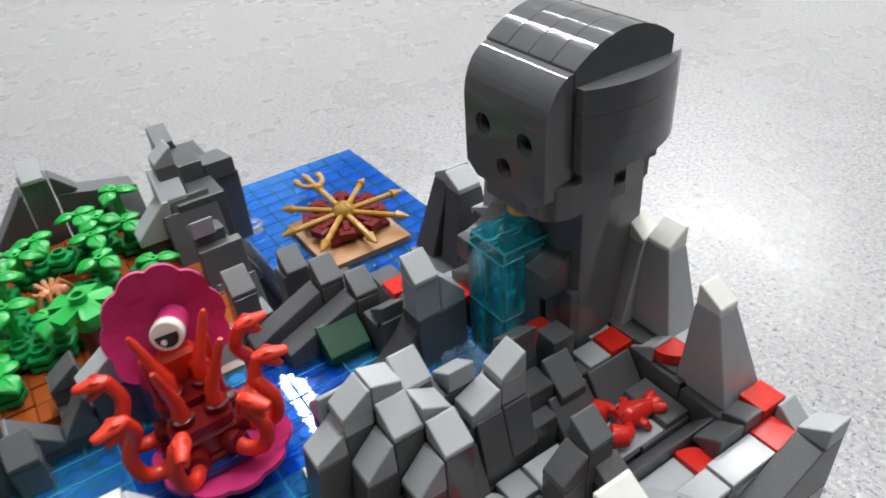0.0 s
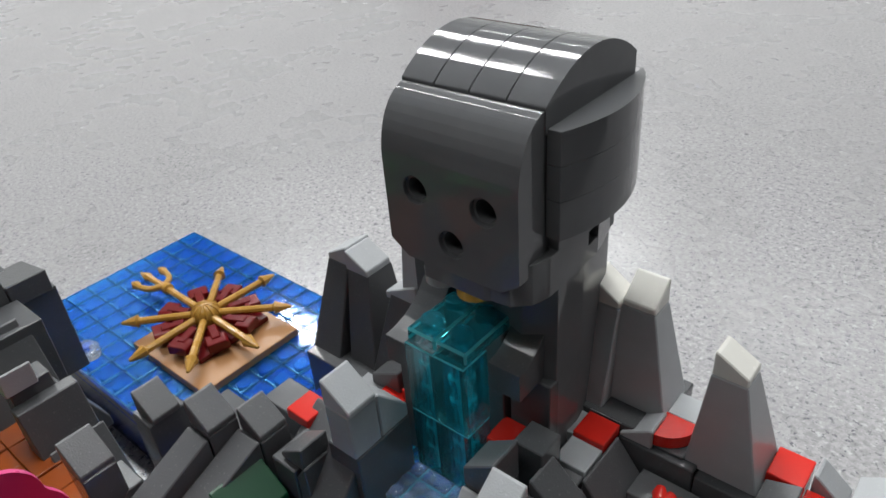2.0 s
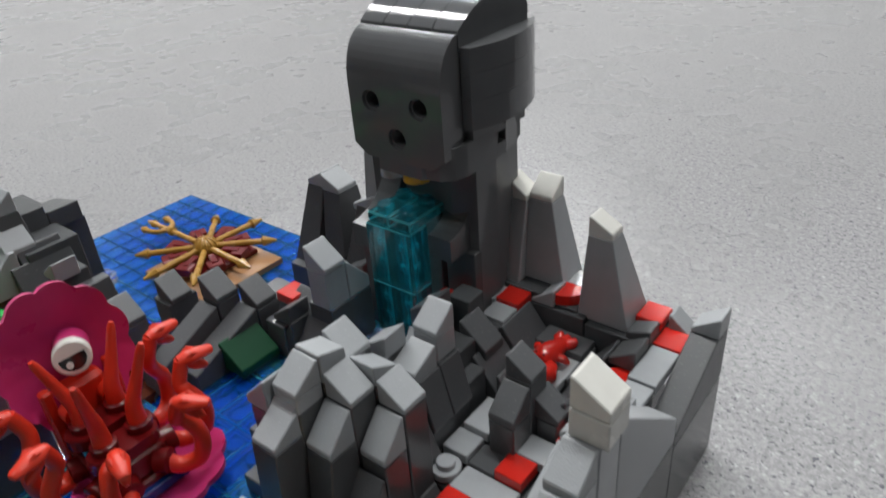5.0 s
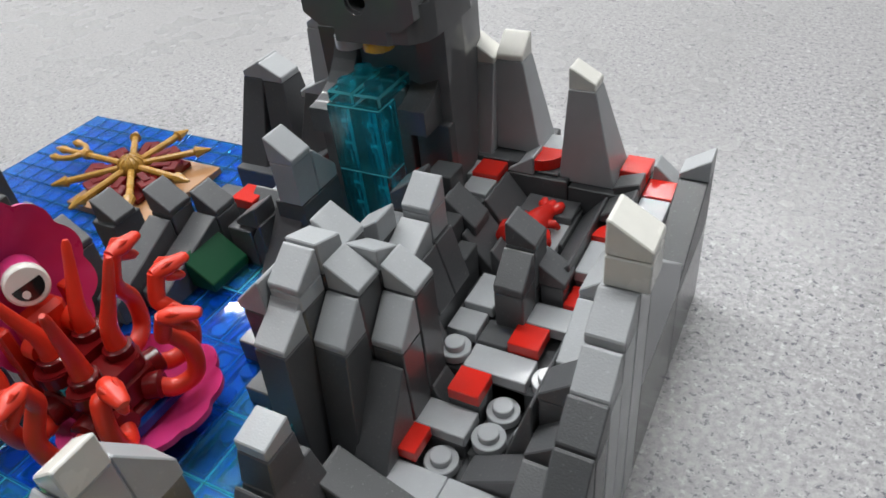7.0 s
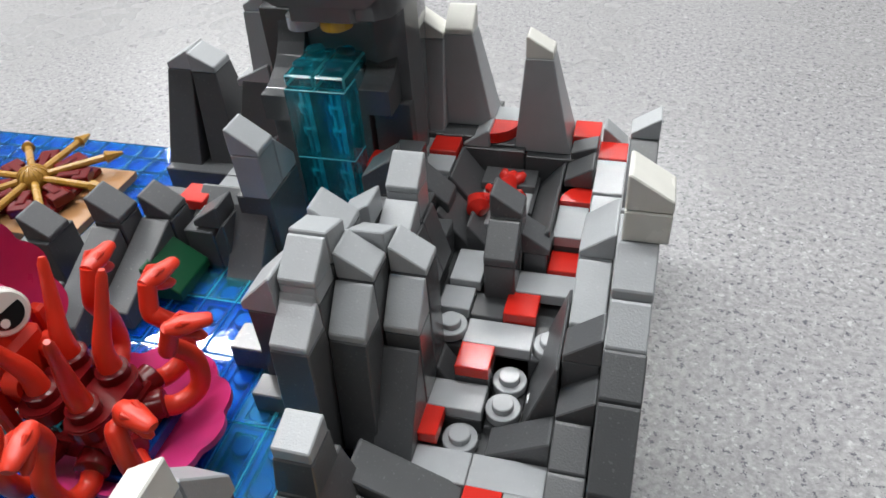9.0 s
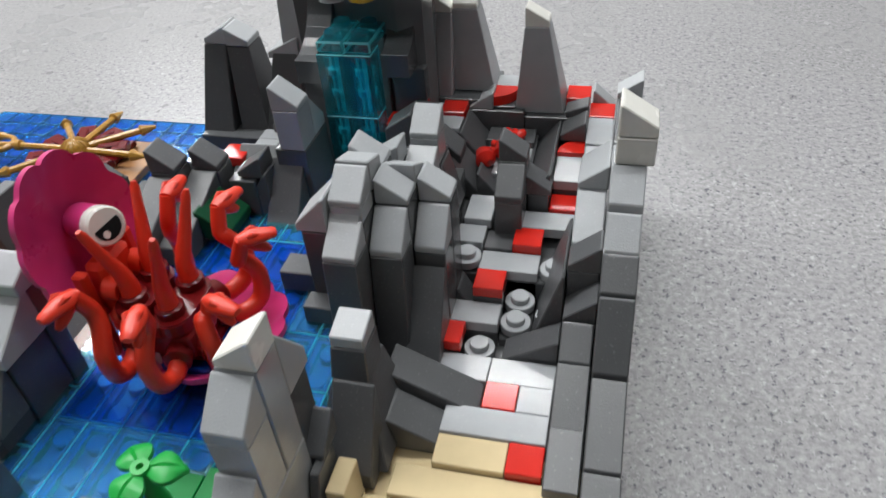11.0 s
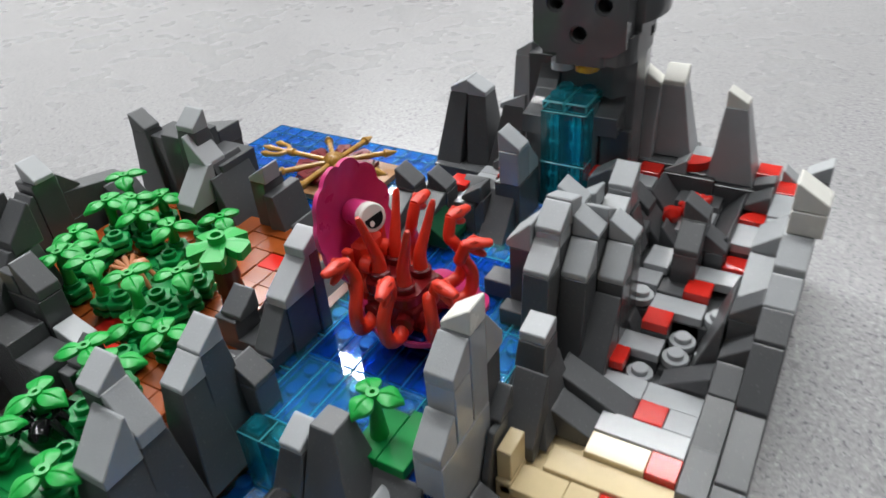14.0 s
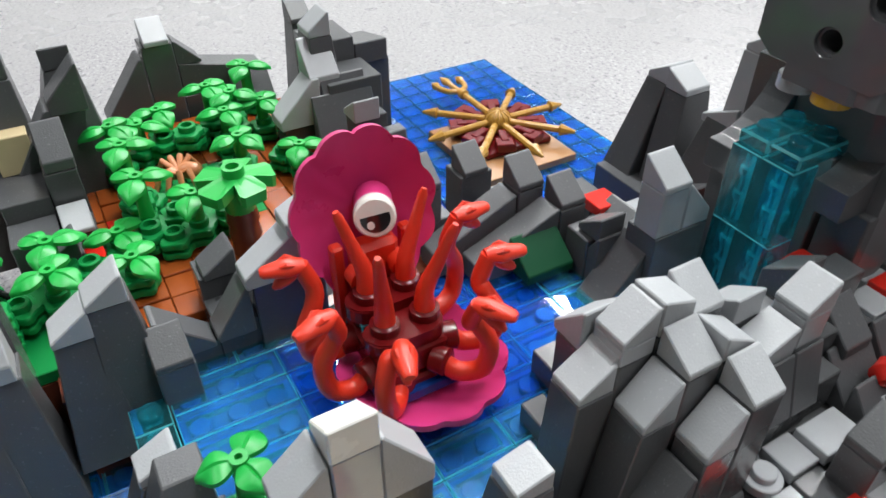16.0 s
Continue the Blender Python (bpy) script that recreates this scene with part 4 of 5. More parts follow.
def snake(base, nose, twist):
    """A snake-headed arm: out of the body, up in an s, and over to its head."""
    b, e = Vector(base), Vector(nose)
    d = Vector((e.x - b.x, e.y - b.y, 0))
    reach = d.length
    d.normalize()
    q = Vector((-d.y, d.x, 0)) * twist
    top = e.z
    at = lambda u, v, z: b + d * u * reach / 15 + q * v + Vector((0, 0, z - b.z))
    pts = smooth_path([at(0, 0, b.z), at(4, 0.6, b.z - 2), at(8.6, 2, b.z), at(9.6, 2.6, b.z + 6.5), at(7.0, 1.6, b.z + 12), at(6.4, 0.6, top - 5), at(8.4, 0, top + 0.2)], 7)
    n = len(pts) - 1
    limb = part("tentacle", tubes(pts, [2.05 - 0.35 * i / n for i in range(n + 1)], 12), CR, monster, "coral red snake-headed tentacle", True)
    p = pts[-1]
    fwd = (e - p).normalized()
    hd = [p - fwd * 0.9, p - fwd * 0.2, p + fwd * 0.8, p + fwd * 2.2, p + fwd * 3.6, p + fwd * 5.2, p + fwd * 6.6, p + fwd * 7.2]
    skull = tubes(hd, [1.5, 1.7, 2.15, 2.35, 2.1, 1.75, 1.5, 1.0], 16)
    for v in skull.verts:
        h = v.co.z / MM - p.z
        v.co.z = (p.z + h * (0.62 if h < 0 else 0.78)) * MM
    head_part = part("tentacle_head", skull, CR, limb, "", True)
    cross = fwd.cross(Vector((0, 0, 1))).normalized()
    for side in (-1, 1):
        brow = [p + fwd * 0.9 + cross * side * 1.3 + Vector((0, 0, 1.2)), p + fwd * 2.2 + cross * side * 1.35 + Vector((0, 0, 1.55)), p + fwd * 3.6 + cross * side * 1.1 + Vector((0, 0, 1.15))]
        part("brow", tubes(brow, [0.3, 0.62, 0.3], 8), CR, head_part, "", True)
    jaw = [p + fwd * 1.0 + Vector((0, 0, -1.0)), p + fwd * 2.6 + Vector((0, 0, -2.2)), p + fwd * 4.3 + Vector((0, 0, -3.3)), p + fwd * 5.2 + Vector((0, 0, -3.9))]
    part("lower_jaw", tubes(jaw, [1.3, 1.35, 1.1, 0.5], 10), CR, limb, "", True)
    socket(limb, b, d)


spike((-9.9, -4.4, 51.8), (-11.4, -8.6, 72.6))
spike((-9.9, 4, 51.8), (-11, 9.3, 72.1))
spike((-2, -4.6, 49.6), (3, -7.3, 71.5))
spike((-2, 4, 49.6), (0.8, 9.2, 71.2))
snake((-9.5, -9, 43), (-12.4, -22.6, 63.6), 1)
snake((0, -9.4, 42), (3.8, -22.3, 61.6), -1)
snake((3.6, -5, 41), (15.4, -8.6, 56.6), -1.4)
snake((3.6, 4, 42), (16, 12, 59.6), 1)
snake((-0.5, 8, 43), (3.4, 22.6, 61.8), -1)
snake((-9.5, 8, 43), (-10.3, 22.6, 63.6), 1)

# ---- rocks on the west bank of the river ----
bank = Rocks("river_bank_rocks", "row of dark grey slope bricks between river and sea board")
r = bank
r.c(-18, -17.8, 65.2, "e", LG, 6.8)
r.b(-18, -10.4, -17.8, -9.6, 53, 65.1, LG)
r.s(-18, -10.4, -9.6, -1, 53, 65, "n", LG, 3.4)
r.b(-20, -10.2, -17.6, -1, 29, 53, DG)
r.s(-22.1, -12.1, -28.7, -15.2, 31.3, 49.5, "s", DG, 3)
r.s(-30.1, -21, -24.2, -12.2, 32.1, 48.4, "w", DG, 4)
r.c(-30.1, -23.4, 46.6, "w", DG)
r.b(-32.7, -24.3, -24.7, -13.7, 30, 46.2, DG)
r.s(-36.4, -26.8, -39.6, -25.6, 36.4, 45.4, "e", DGN, 2.6, 0.6, "green_slope")
r.b(-37.4, -28.3, -38.3, -24.9, 23.6, 36.4, DG)
r.c(-42.6, -25, 49, "e", DG)
r.b(-42.6, -34.6, -25, -17, 30, 48.9, DG)
r.s(-42.8, -34.8, -49, -25, 34, 49.4, "s", DG, 6)
r.c(-50.8, -32.4, 52.2, "e", DG, 6.8)
r.b(-50.8, -42.8, -32.4, -24.4, 30, 52.1, DG)
r.s(-51, -43, -56.4, -32.4, 34, 51.4, "s", DG, 7)
r.c(-70.5, -36.1, 46.6, "e", DG, 6.8)
r.b(-71.7, -63, -37, -26.7, 23.4, 46.8, DG)
r.c(-60.6, -56.8, 53.6, "e", DG, 6.8)
r.b(-60.6, -52.6, -56.8, -48.8, 30, 53.5, DG)
r.s(-62.7, -52.5, -61.5, -45.4, 30.3, 44.2, "s", DG, 3, 4)
r.s(-52.6, -45.4, -57.7, -49.6, 30.1, 42, "s", DG, 3)
r.b(-73.4, -39.8, -26.5, -10.4, 19.4, 33.5, DG)
r.s(-37.1, -22.5, -17.6, -5.8, 34.5, 47, "s", DG, 5)
r.b(-38.9, -22.1, -12.7, 8.5, 11.7, 40.8, DG)
r.b(-61, -25.9, 9.1, 33.8, 10.6, 39.2, DG)
red_w = thing("red_marks", "red and pale grey tiles beside the spout", "path")
tile(red_w, -29.4, -21.4, 3.1, 11.1, 43.2, RD, "red_tile")
tile(red_w, -42.1, -34.1, -12.5, -4.5, 45.6, RD, "red_tile")
r.b(-54, -38.7, -11.4, -2, 11.5, 41.8, DG)
tile(red_w, -37.3, -29.3, -3.2, 4.8, 42.2, LG)
tile(red_w, -38.1, -30.1, 5.7, 11.7, 41.6, LG)
tile(red_w, -21.5, -13.5, 7.3, 15.3, 47.7, RD, "red_tile")
r.s(-34.3, -24, 9.2, 20.7, 41.6, 49.6, "w", DG, 3)
r.t((-62.3, -50.5, 10.5, 30.8), (-57.4, -49.8, 20.2, 29), 32.6, 66.2, DG)
r.t((-48.3, -38.1, 13.6, 31.8), (-49.4, -41.7, 19.6, 28.6), 32.7, 66.1, DG)
r.b(-52.7, -46.1, 23.4, 30.1, 32.4, 65.7, DG)
r.s(-57.2, -49.4, 20, 28.9, 66.2, 71.8, "w", LG, 1.8)
r.s(-49.4, -41.3, 19, 28, 66.1, 71.7, "e", LG, 1.8)
r.t((-40.4, -23.9, 12.9, 31.3), (-33.8, -25.7, 19.4, 28.6), 32.8, 64.4, DG)
r.s(-35.7, -24.7, 19.3, 28.5, 62.5, 69.3, "w", LG, 2)

# ---- rocks round the jungle ----
north = Rocks("jungle_crag_north", "tall jagged crag of dark grey slopes behind the jungle")
r = north
r.t((-169, -152.3, -49.7, -35.5), (-164.5, -156.3, -48.3, -40.6), 26.3, 61.4, DG)
r.s(-164, -155.8, -48.7, -41, 61.4, 68.4, "e", DG)
r.b(-158.8, -142.1, -46.9, -32.5, 25.9, 59.7, DG)
r.b(-147.2, -127.9, -37.5, -25.7, 25, 56, DG)
r.s(-145.5, -125.9, -38.7, -27, 56, 63, "w", DG, 3)
r.b(-140.8, -125.8, -53.6, -38.6, 25.5, 65.8, DG)
r.t((-131.5, -114.4, -57.8, -45.1), (-126.5, -117.5, -56.3, -49.2), 25.3, 71.1, DG)
r.s(-126.2, -117.3, -56.6, -49.4, 71.1, 78, "s", LG, 2)
# MG slopes: ceiling reflections on dark grey tops, put into the colour.
r.s(-121.6, -112.4, -59.3, -49.6, 58.1, 70.6, "e", MG, 3)
r.b(-125.9, -110.4, -54.4, -36.8, 24.9, 58.8, DG)
r.s(-113.7, -106.2, -56.4, -41.8, 39.5, 60.8, "e", DG, 4)
r.s(-120.7, -111.3, -70.3, -56.6, 47, 61.2, "s", MG, 3, 2)
r.b(-123, -113.6, -68.6, -55.6, 24.7, 47.1, DG)
r.s(-111.4, -101.7, -60.2, -40.5, 28.6, 56.2, "e", DG, 4)
r.c(-96, -56.3, 56.9, "w", LG)
r.b(-97.2, -90.3, -55.2, -44.9, 27.2, 56.8, DG)
r.s(-90.8, -81, -56.5, -41, 24.1, 52.4, "e", DG, 4, 4)
r.s(-82.4, -72.9, -55.1, -40.6, 21.1, 41.1, "e", DG, 3)
r.s(-102.1, -95, -43.7, -35, 26.7, 47.4, "n", DG, 3)
west = Rocks("jungle_wall_west", "dark grey brick wall closing the jungle")
r = west
r.s(-164.4, -154.7, -113.4, -98.5, 40.6, 60.2, "s", DG, 2, 1)
r.b(-166.8, -156.9, -112.6, -97.8, 18.9, 40.6, DG)
r.b(-164.5, -154.8, -98.4, -88.4, 19.2, 63.7, DG)
r.c(-161.8, -97.3, 63.6, "e", MG, 7)
r.s(-167, -157, -88.2, -60, 44, 55.2, "n", DG, 5.6, 0.8)
r.s(-165, -157.2, -88.3, -80, 54.6, 63, "n", DG, 0.8)
r.b(-167, -157, -88.2, -60, 19.6, 44, DG)
r.s(-156.7, -148.1, -72.9, -59.5, 35.6, 50.3, "e", DG, 4)
south = Rocks("jungle_crag_south", "dark grey crag with tan bricks at the jungle's far corner")
r = south
r.t((-154.9, -118, -139.4, -113), (-136.3, -128.1, -126, -118.2), 23.6, 72.4, DG)
r.s(-136.1, -127.8, -126.2, -118.4, 72.4, 78.4, "w", DG)
r.s(-126.3, -117.7, -128, -118.2, 64.2, 77.1, "s", DG, 4)
r.s(-128, -118, -142, -126, 44, 66, "s", DG, 3, 3)
r.b(-128, -119, -144, -134.4, 50, 61, TN)
r.b(-128, -104, -146, -134, 22.9, 50, DG)
r.b(-119, -103.6, -134, -126, 22.8, 56, DG)
r.s(-112, -103.6, -133.4, -125.8, 56.1, 67, "e", DG, 3)
r.b(-119, -112, -133.8, -126.4, 56, 63, DG)
r.t((-150, -119, -158, -132), (-136, -126, -142, -134), 22, 73, DG)
r.s(-136, -126, -142, -134, 73, 79, "s", DG, 2)
r.b(-104, -94, -134.4, -126, 22.6, 43, DG)
r.s(-103, -93.4, -134, -126.4, 43.1, 47.6, "e", LG, 1.4)
r.b(-104, -92.4, -146, -134.4, 22.7, 45, DG)
r.c(-91.4, -139.2, 42.3, "s", DG)
r.b(-92.2, -86.5, -142.2, -130.5, 22.5, 42.4, DG)
bank2 = Rocks("jungle_bank_rocks", "grey slope bricks between the jungle and the river")
r = bank2
r.c(-48.3, -132.4, 59.6, "s", LG)
r.t((-50.1, -38.6, -134.8, -121), (-48.5, -40.7, -132.2, -124.3), 25.7, 59.7, DG)
r.c(-48.3, -140, 53.7, "s", LG)
r.t((-50.4, -37.3, -144.2, -130.5), (-48.7, -40.9, -139.7, -131.9), 21.8, 53.7, DG)
r.c(-54.7, -154.7, 63.8, "s", LG)
r.b(-56, -47.7, -153.8, -146.2, 26.1, 63.9, DG)
r.s(-47.5, -39.4, -154.3, -146.6, 50.4, 64.5, "e", LG, 4)
r.t((-49.9, -34.8, -159.5, -144.1), (-48.5, -40.3, -153.9, -146.3), 15.8, 50.4, DG)
r.s(-50.5, -39.8, -164.6, -154.2, 47.7, 61.4, "s", LG, 3)
r.t((-55.6, -30.5, -172.9, -153.7), (-51.4, -40.6, -164.2, -153.9), 4, 47.7, DG)
r.c(-45.7, -185.5, 48.7, "s", LG)
r.t((-50.8, -27.2, -193.3, -174.2), (-46, -38.2, -185.3, -177.2), 4, 48.7, DG)
r.s(-61.3, -48.2, -199.4, -187, 48, 61, "e", MG, 4)
r.b(-62.7, -49.8, -198.6, -186.2, 4, 48, DG)
r.s(-50, -37.1, -198.9, -185.7, 4, 43.6, "e", DG, 4)
r.c(-42, -124.7, 44.4, "e", DG)
r.b(-42, -34.4, -124.7, -116.6, 21.4, 44.3, DG)
r.s(-48.7, -41.3, -122.7, -111, 39.6, 51, "n", DG, 1.5, 1)
r.b(-50.4, -43.3, -122.1, -101.2, 21.7, 39.8, DG)
r.s(-47.5, -40.1, -103, -90.1, 52.4, 63.7, "s", LG, 3)
r.s(-47.1, -39.6, -92.9, -85.3, 63, 69.2, "s", LG, 3)
r.b(-48.1, -41, -90, -85.1, 25.6, 62.8, DG)
r.b(-48.9, -41.9, -101.4, -89.6, 25.9, 52.3, DG)
r.s(-48.5, -41.1, -110.8, -102.1, 40.3, 52.7, "s", DG, 1.5)
r.b(-58.6, -43, -110.4, -88.9, 22, 42.6, DG)
r.c(-60.2, -109.3, 48.8, "s", DG)
r.b(-62.1, -53.8, -110.4, -100.7, 26.2, 48.7, DG)
r.s(-57.5, -45.4, -89, -59.3, 23.2, 42.2, "e", DG, 8)
r.s(-59.6, -49.4, -99.2, -85.4, 36.2, 52.4, "w", DG, 4)
r.b(-61.1, -51.5, -98, -84.9, 22, 36.2, DG)

# ---- front rocks and the palm islet ----
front = Rocks("front_rocks", "grey slope rocks and a white-tipped pinnacle before the sand")
r = front
r.s(12.4, 20.2, -108, -100.2, 69.6, 76.5, "w", WH, 1.8)
r.s(12, 20, -116, -108, 60.2, 69.5, "s", LG, 3, 0.5)
r.b(12, 20, -108, -100.2, 43, 69.5, LG)
r.b(12, 20, -116, -108, 43, 60.1, LG)
r.s(12, 20, -124, -116, 43, 53, "s", LG, 2.8, 0.5)
r.b(12, 20, -124, -100.2, 4, 42.9, LG)
r.s(12.4, 19.8, -100.4, -91.5, 54.8, 70.1, "n", LG, 4)
r.b(11.2, 18.7, -99.1, -91.2, 6, 54.8, DG)
r.s(14.8, 22.6, -100.1, -92, 35, 42, "s", DG, 1.2)
r.s(20.2, 22.6, -108, -95, 14, 34.9, "s", DG, 8, 8)
r.b(22.7, 27.2, -104, -95, 20.4, 30.4, TN)
r.b(22.7, 27.2, -105, -95, 6, 20.2, TN)
r.s(20.1, 31, -117, -108.2, 12, 22, "e", DG, 4)
r.s(19.4, 29, -94.8, -84, 18, 41, "s", DG, 5)
r.s(18.4, 26.2, -80.6, -72.6, 46.4, 51, "s", LG, 3)
r.t((17.8, 26.4, -82, -72.4), (18.4, 26.2, -80.6, -72.6), 38, 46.3, DG)
r.t((13.5, 31, -90.9, -68.9), (18.2, 25.9, -82, -70.1), 19.3, 37.9, DG)
r.s(26, 47.8, -73, -63.2, 18.4, 31, "e", DG, 2.4)
r.s(28.4, 44.1, -83.1, -73.2, 17.3, 27.1, "e", DG, 2)
r.s(15.9, 33.7, -123.7, -117, 12.1, 24, "e", DG, 2)
r.b(9, 24, -116, -90, 4, 12, DG)
r.s(-1.7, 14.2, -136.8, -122.9, 17.1, 33.2, "s", DG, 4)
r.s(13.8, 29.7, -134.7, -121.8, 12.1, 26.1, "e", DG, 2)
r.s(-20.6, -13.4, -133.2, -125.2, 39.4, 45, "s", LG, 2)
r.t((-24.5, -13, -141.8, -124.8), (-20.6, -13.4, -132.8, -125.3), 13.3, 39.3, DG)
r.b(-16.4, 7.3, -133, -124.8, 0.4, 20.5, DG)
r.t((-14.9, -4.2, -145.2, -133), (-11.4, -7, -139.2, -134.6), 0.4, 26.4, DG)
r.t((-4.1, 11.4, -145.5, -133.3), (1.1, 7, -137.5, -134.7), 0.4, 22, DG)
r.t((-13.2, 4.5, -139.1, -120.9), (-12.4, -5.4, -129.4, -121.9), 20.5, 47.6, DG)
r.s(-8.4, 5.6, -131.3, -120.2, 21.6, 35.9, "e", DG, 3)
r.s(3.6, 14.2, -142.4, -126.1, 19.8, 31.9, "e", LG, 3)
r.b(-7, 9, -124, -104, 6, 33, DG)
islet = thing("palm_islet", "bright green plate at the river's edge", "plate")
tile(islet, -7, 1, -124, -108, 36.4, GM, "plate")
tile(islet, 1, 9, -124, -106, 36.4, GM, "plate")

# ---- jungle ground ----
jungle = thing("jungle_ground", "dark orange tiles and green plates of the jungle floor", "ground")
part("ground_base", slab(-154, -143, 0.4, -46, -50, 35.2), BR, jungle)
random.seed(4)
for i in range(12):
    for j in range(11):
        x, y = -152 + 8 * i, -140 + 8 * j
        if x > -58 and y < -106:
            continue
        centre = math.hypot(x + 108, y + 100)
        m = GM if centre < 15 else (RD if random.random() < 0.04 or (x, y) in ((-136, -124), (-104, -124), (-96, -132)) else OR)
        tile(jungle, x, x + 8, y, y + 8, 38.4 + (0.5 if (i + j) % 3 == 0 else 0), m, "tile")

for x0, y0 in ((-86, -188), (-86, -172), (-86, -156), (-70, -188), (-70, -172), (-70, -156)):
    tile(jungle, x0, x0 + 16, y0, y0 + 16, 37.6, GM, "plate")
part("ground_base", slab(-86, -188, 0.4, -54, -140, 34.3), BR, jungle)

# ---- plants ----


def leaf_mesh(length, width, m):
    """A flat pointed leaf with a grooved midrib, bent a little down at its tip."""
    bm = bmesh.new()
    n = 9
    half = (1.1, 2.0, 2.9, 3.5, 3.8, 3.7, 3.2, 2.3, 1.2, 0.25)
    cols = (-1, -0.55, -0.12, 0, 0.12, 0.55, 1)
    drop = (0.7, 0.15, 0, -0.45, 0, 0.15, 0.7)
    rows = []
    for off in (0, 1.0):
        side = []
        for i in range(n + 1):
            t = i / n
            w = half[i] * width / 3.8
            z = 1.0 * math.sin(2.4 * t) - 2.6 * t ** 2.2 - off
            groove = 1 if 1 <= i <= 7 else 0
            side.append([bm.verts.new((length * (0.1 + 0.9 * t) * MM, c * w * MM, (z - (d if d > 0 else d * -groove * (1 if off == 0 else 0)) * min(1, w / 3)) * MM)) for c, d in zip(cols, drop)])
        rows.append(side)
    for side in rows:
        for a, b in zip(side, side[1:]):
            for k in range(6):
                bm.faces.new((a[k], b[k], b[k + 1], a[k + 1]))
    top, low = rows
    for k in (0, 6):
        for i in range(n):
            bm.faces.new((top[i][k], low[i][k], low[i + 1][k], top[i + 1][k]))
    for i in (0, n):
        for k in range(6):
            bm.faces.new((top[i][k], top[i][k + 1], low[i][k + 1], low[i][k]))
    bmesh.ops.recalc_face_normals(bm, faces=bm.faces)
    mesh = bpy.data.meshes.new("leaf")
    bm.to_mesh(mesh)
    bm.free()
    mesh.materials.append(m)
    mesh.polygons.foreach_set("use_smooth", [True] * len(mesh.polygons))
    mesh.set_sharp_from_angle(angle=radians(50))
    return mesh


LEAF = leaf_mesh(8.6, 3.2, GN)


def flower_plate():
    """A round plate with a scalloped rim and an open stud, twice over."""
    bm = bmesh.new()
    n = 40
    prev = None
    for r, z, wave in ((2.6, 0, 0), (2.6, 0.6, 0), (4.2, 0.7, 0.5), (4.3, 2.0, 0.5), (4.0, 2.4, 0.5), (2.7, 2.5, 0), (2.7, 3.4, 0), (4.2, 3.5, 0.5), (4.3, 4.8, 0.5), (4.0, 5.2, 0.5), (2.5, 5.3, 0), (2.5, 6.9, 0), (2.3, 7.1, 0), (1.6, 7.1, 0), (1.6, 5.6, 0), (0.2, 5.5, 0)):
        ring = [bm.verts.new(((r + wave * math.cos(5 * a)) * math.cos(a) * MM, (r + wave * math.cos(5 * a)) * math.sin(a) * MM, z * MM)) for a in [2 * math.pi * k / n for k in range(n)]]
        if prev:
            for k in range(n):
                bm.faces.new((prev[k], prev[(k + 1) % n], ring[(k + 1) % n], ring[k]))
        else:
            bm.faces.new(ring[::-1])
        prev = ring
    bm.faces.new(prev)
    bmesh.ops.recalc_face_normals(bm, faces=bm.faces)
    mesh = bpy.data.meshes.new("flower_plate")
    bm.to_mesh(mesh)
    bm.free()
    mesh.materials.append(GM)
    mesh.polygons.foreach_set("use_smooth", [True] * len(mesh.polygons))
    mesh.set_sharp_from_angle(angle=radians(40))
    return mesh


ISLET_LEAF = leaf_mesh(7.6, 3.3, GN)
FLOWER = flower_plate()


def plant(x, y, z, height, turn, based=True, leaf=LEAF):
    p = thing("leafy_plant", "bright green three-leaved plant on a green stalk", "plant", "jungle plants", (x, y, z))
    if based:
        put("flower_plate", FLOWER, p, 0, 0, 0, turn)
    put("stalk", lathe_mesh("stalk_%d" % round(height), ((0, 0), (2.5, 0), (1.7, height * 0.6), (1.8, height - 1), (1.7, height + 0.5), (0.7, height + 0.5), (0.7, height - 0.8), (0, height - 0.8)), GN, 14), p, 0, 0, 0)
    for k in range(3):
        put("leaf", leaf, p, 0, 0, height - 0.2, turn + 120 * k)
    return p


def bush(x, y, z, turn=0):
    b = thing("round_bush", "dark green round flower-edged stud", "plant", "jungle bushes", (x, y, z))
    put("flower_plate", FLOWER, b, 0, 0, 0, turn)
    return b


for x, y, top, turn in (
        (-136.9, -84.6, 55.4, 10), (-130.5, -79, 54.8, 60), (-126.4, -71.1, 52.2, 20), (-123.4, -83.3, 52.8, 10), (-146.2, -69.5, 55.6, 80),
        (-134.4, -100.7, 52.4, 15), (-120.1, -115.3, 57.4, 30), (-128.7, -107.6, 51.9, 70), (-105.3, -114.7, 58.8, 95), (-89.2, -114.2, 57.8, 95),
        (-82.1, -103.3, 53.6, 95), (-106.9, -84.2, 52.5, 35), (-100.3, -68.8, 48.6, 90), (-83.2, -122.1, 48, 20), (-69.9, -121.1, 49, 25),
        (-81.7, -137.2, 51.6, 100), (-70, -138, 51.6, 40), (-80, -153.5, 50, 15), (-80, -167, 50, 60), (-56, -168, 50, 20)):
    plant(x, y, 38.8, top - 38.8, turn)
for x, y, z in ((-126, -101.4, 41), (-122, -95, 44.5), (-100, -112, 38.8), (-90.6, -107, 38.8), (-83.7, -114.6, 40), (-120, -84, 38.8),
                (-96, -115, 42), (-104, -90, 38.8), (-80, -110, 38.8), (-64, -151, 38.8), (-64, -151, 44), (-70, -146, 38.8), (-62, -160, 38.8), (-92, -92, 38.8), (-84, -96, 38.8),
                (-131, -92, 38.8), (-137, -78, 38.8), (-78, -130, 38.8), (-106, -72, 38.8)):
    bush(x, y, z, 7 * x)
plant(-2.6, -116.7, 36.4, 14.2, 20, False, ISLET_LEAF)

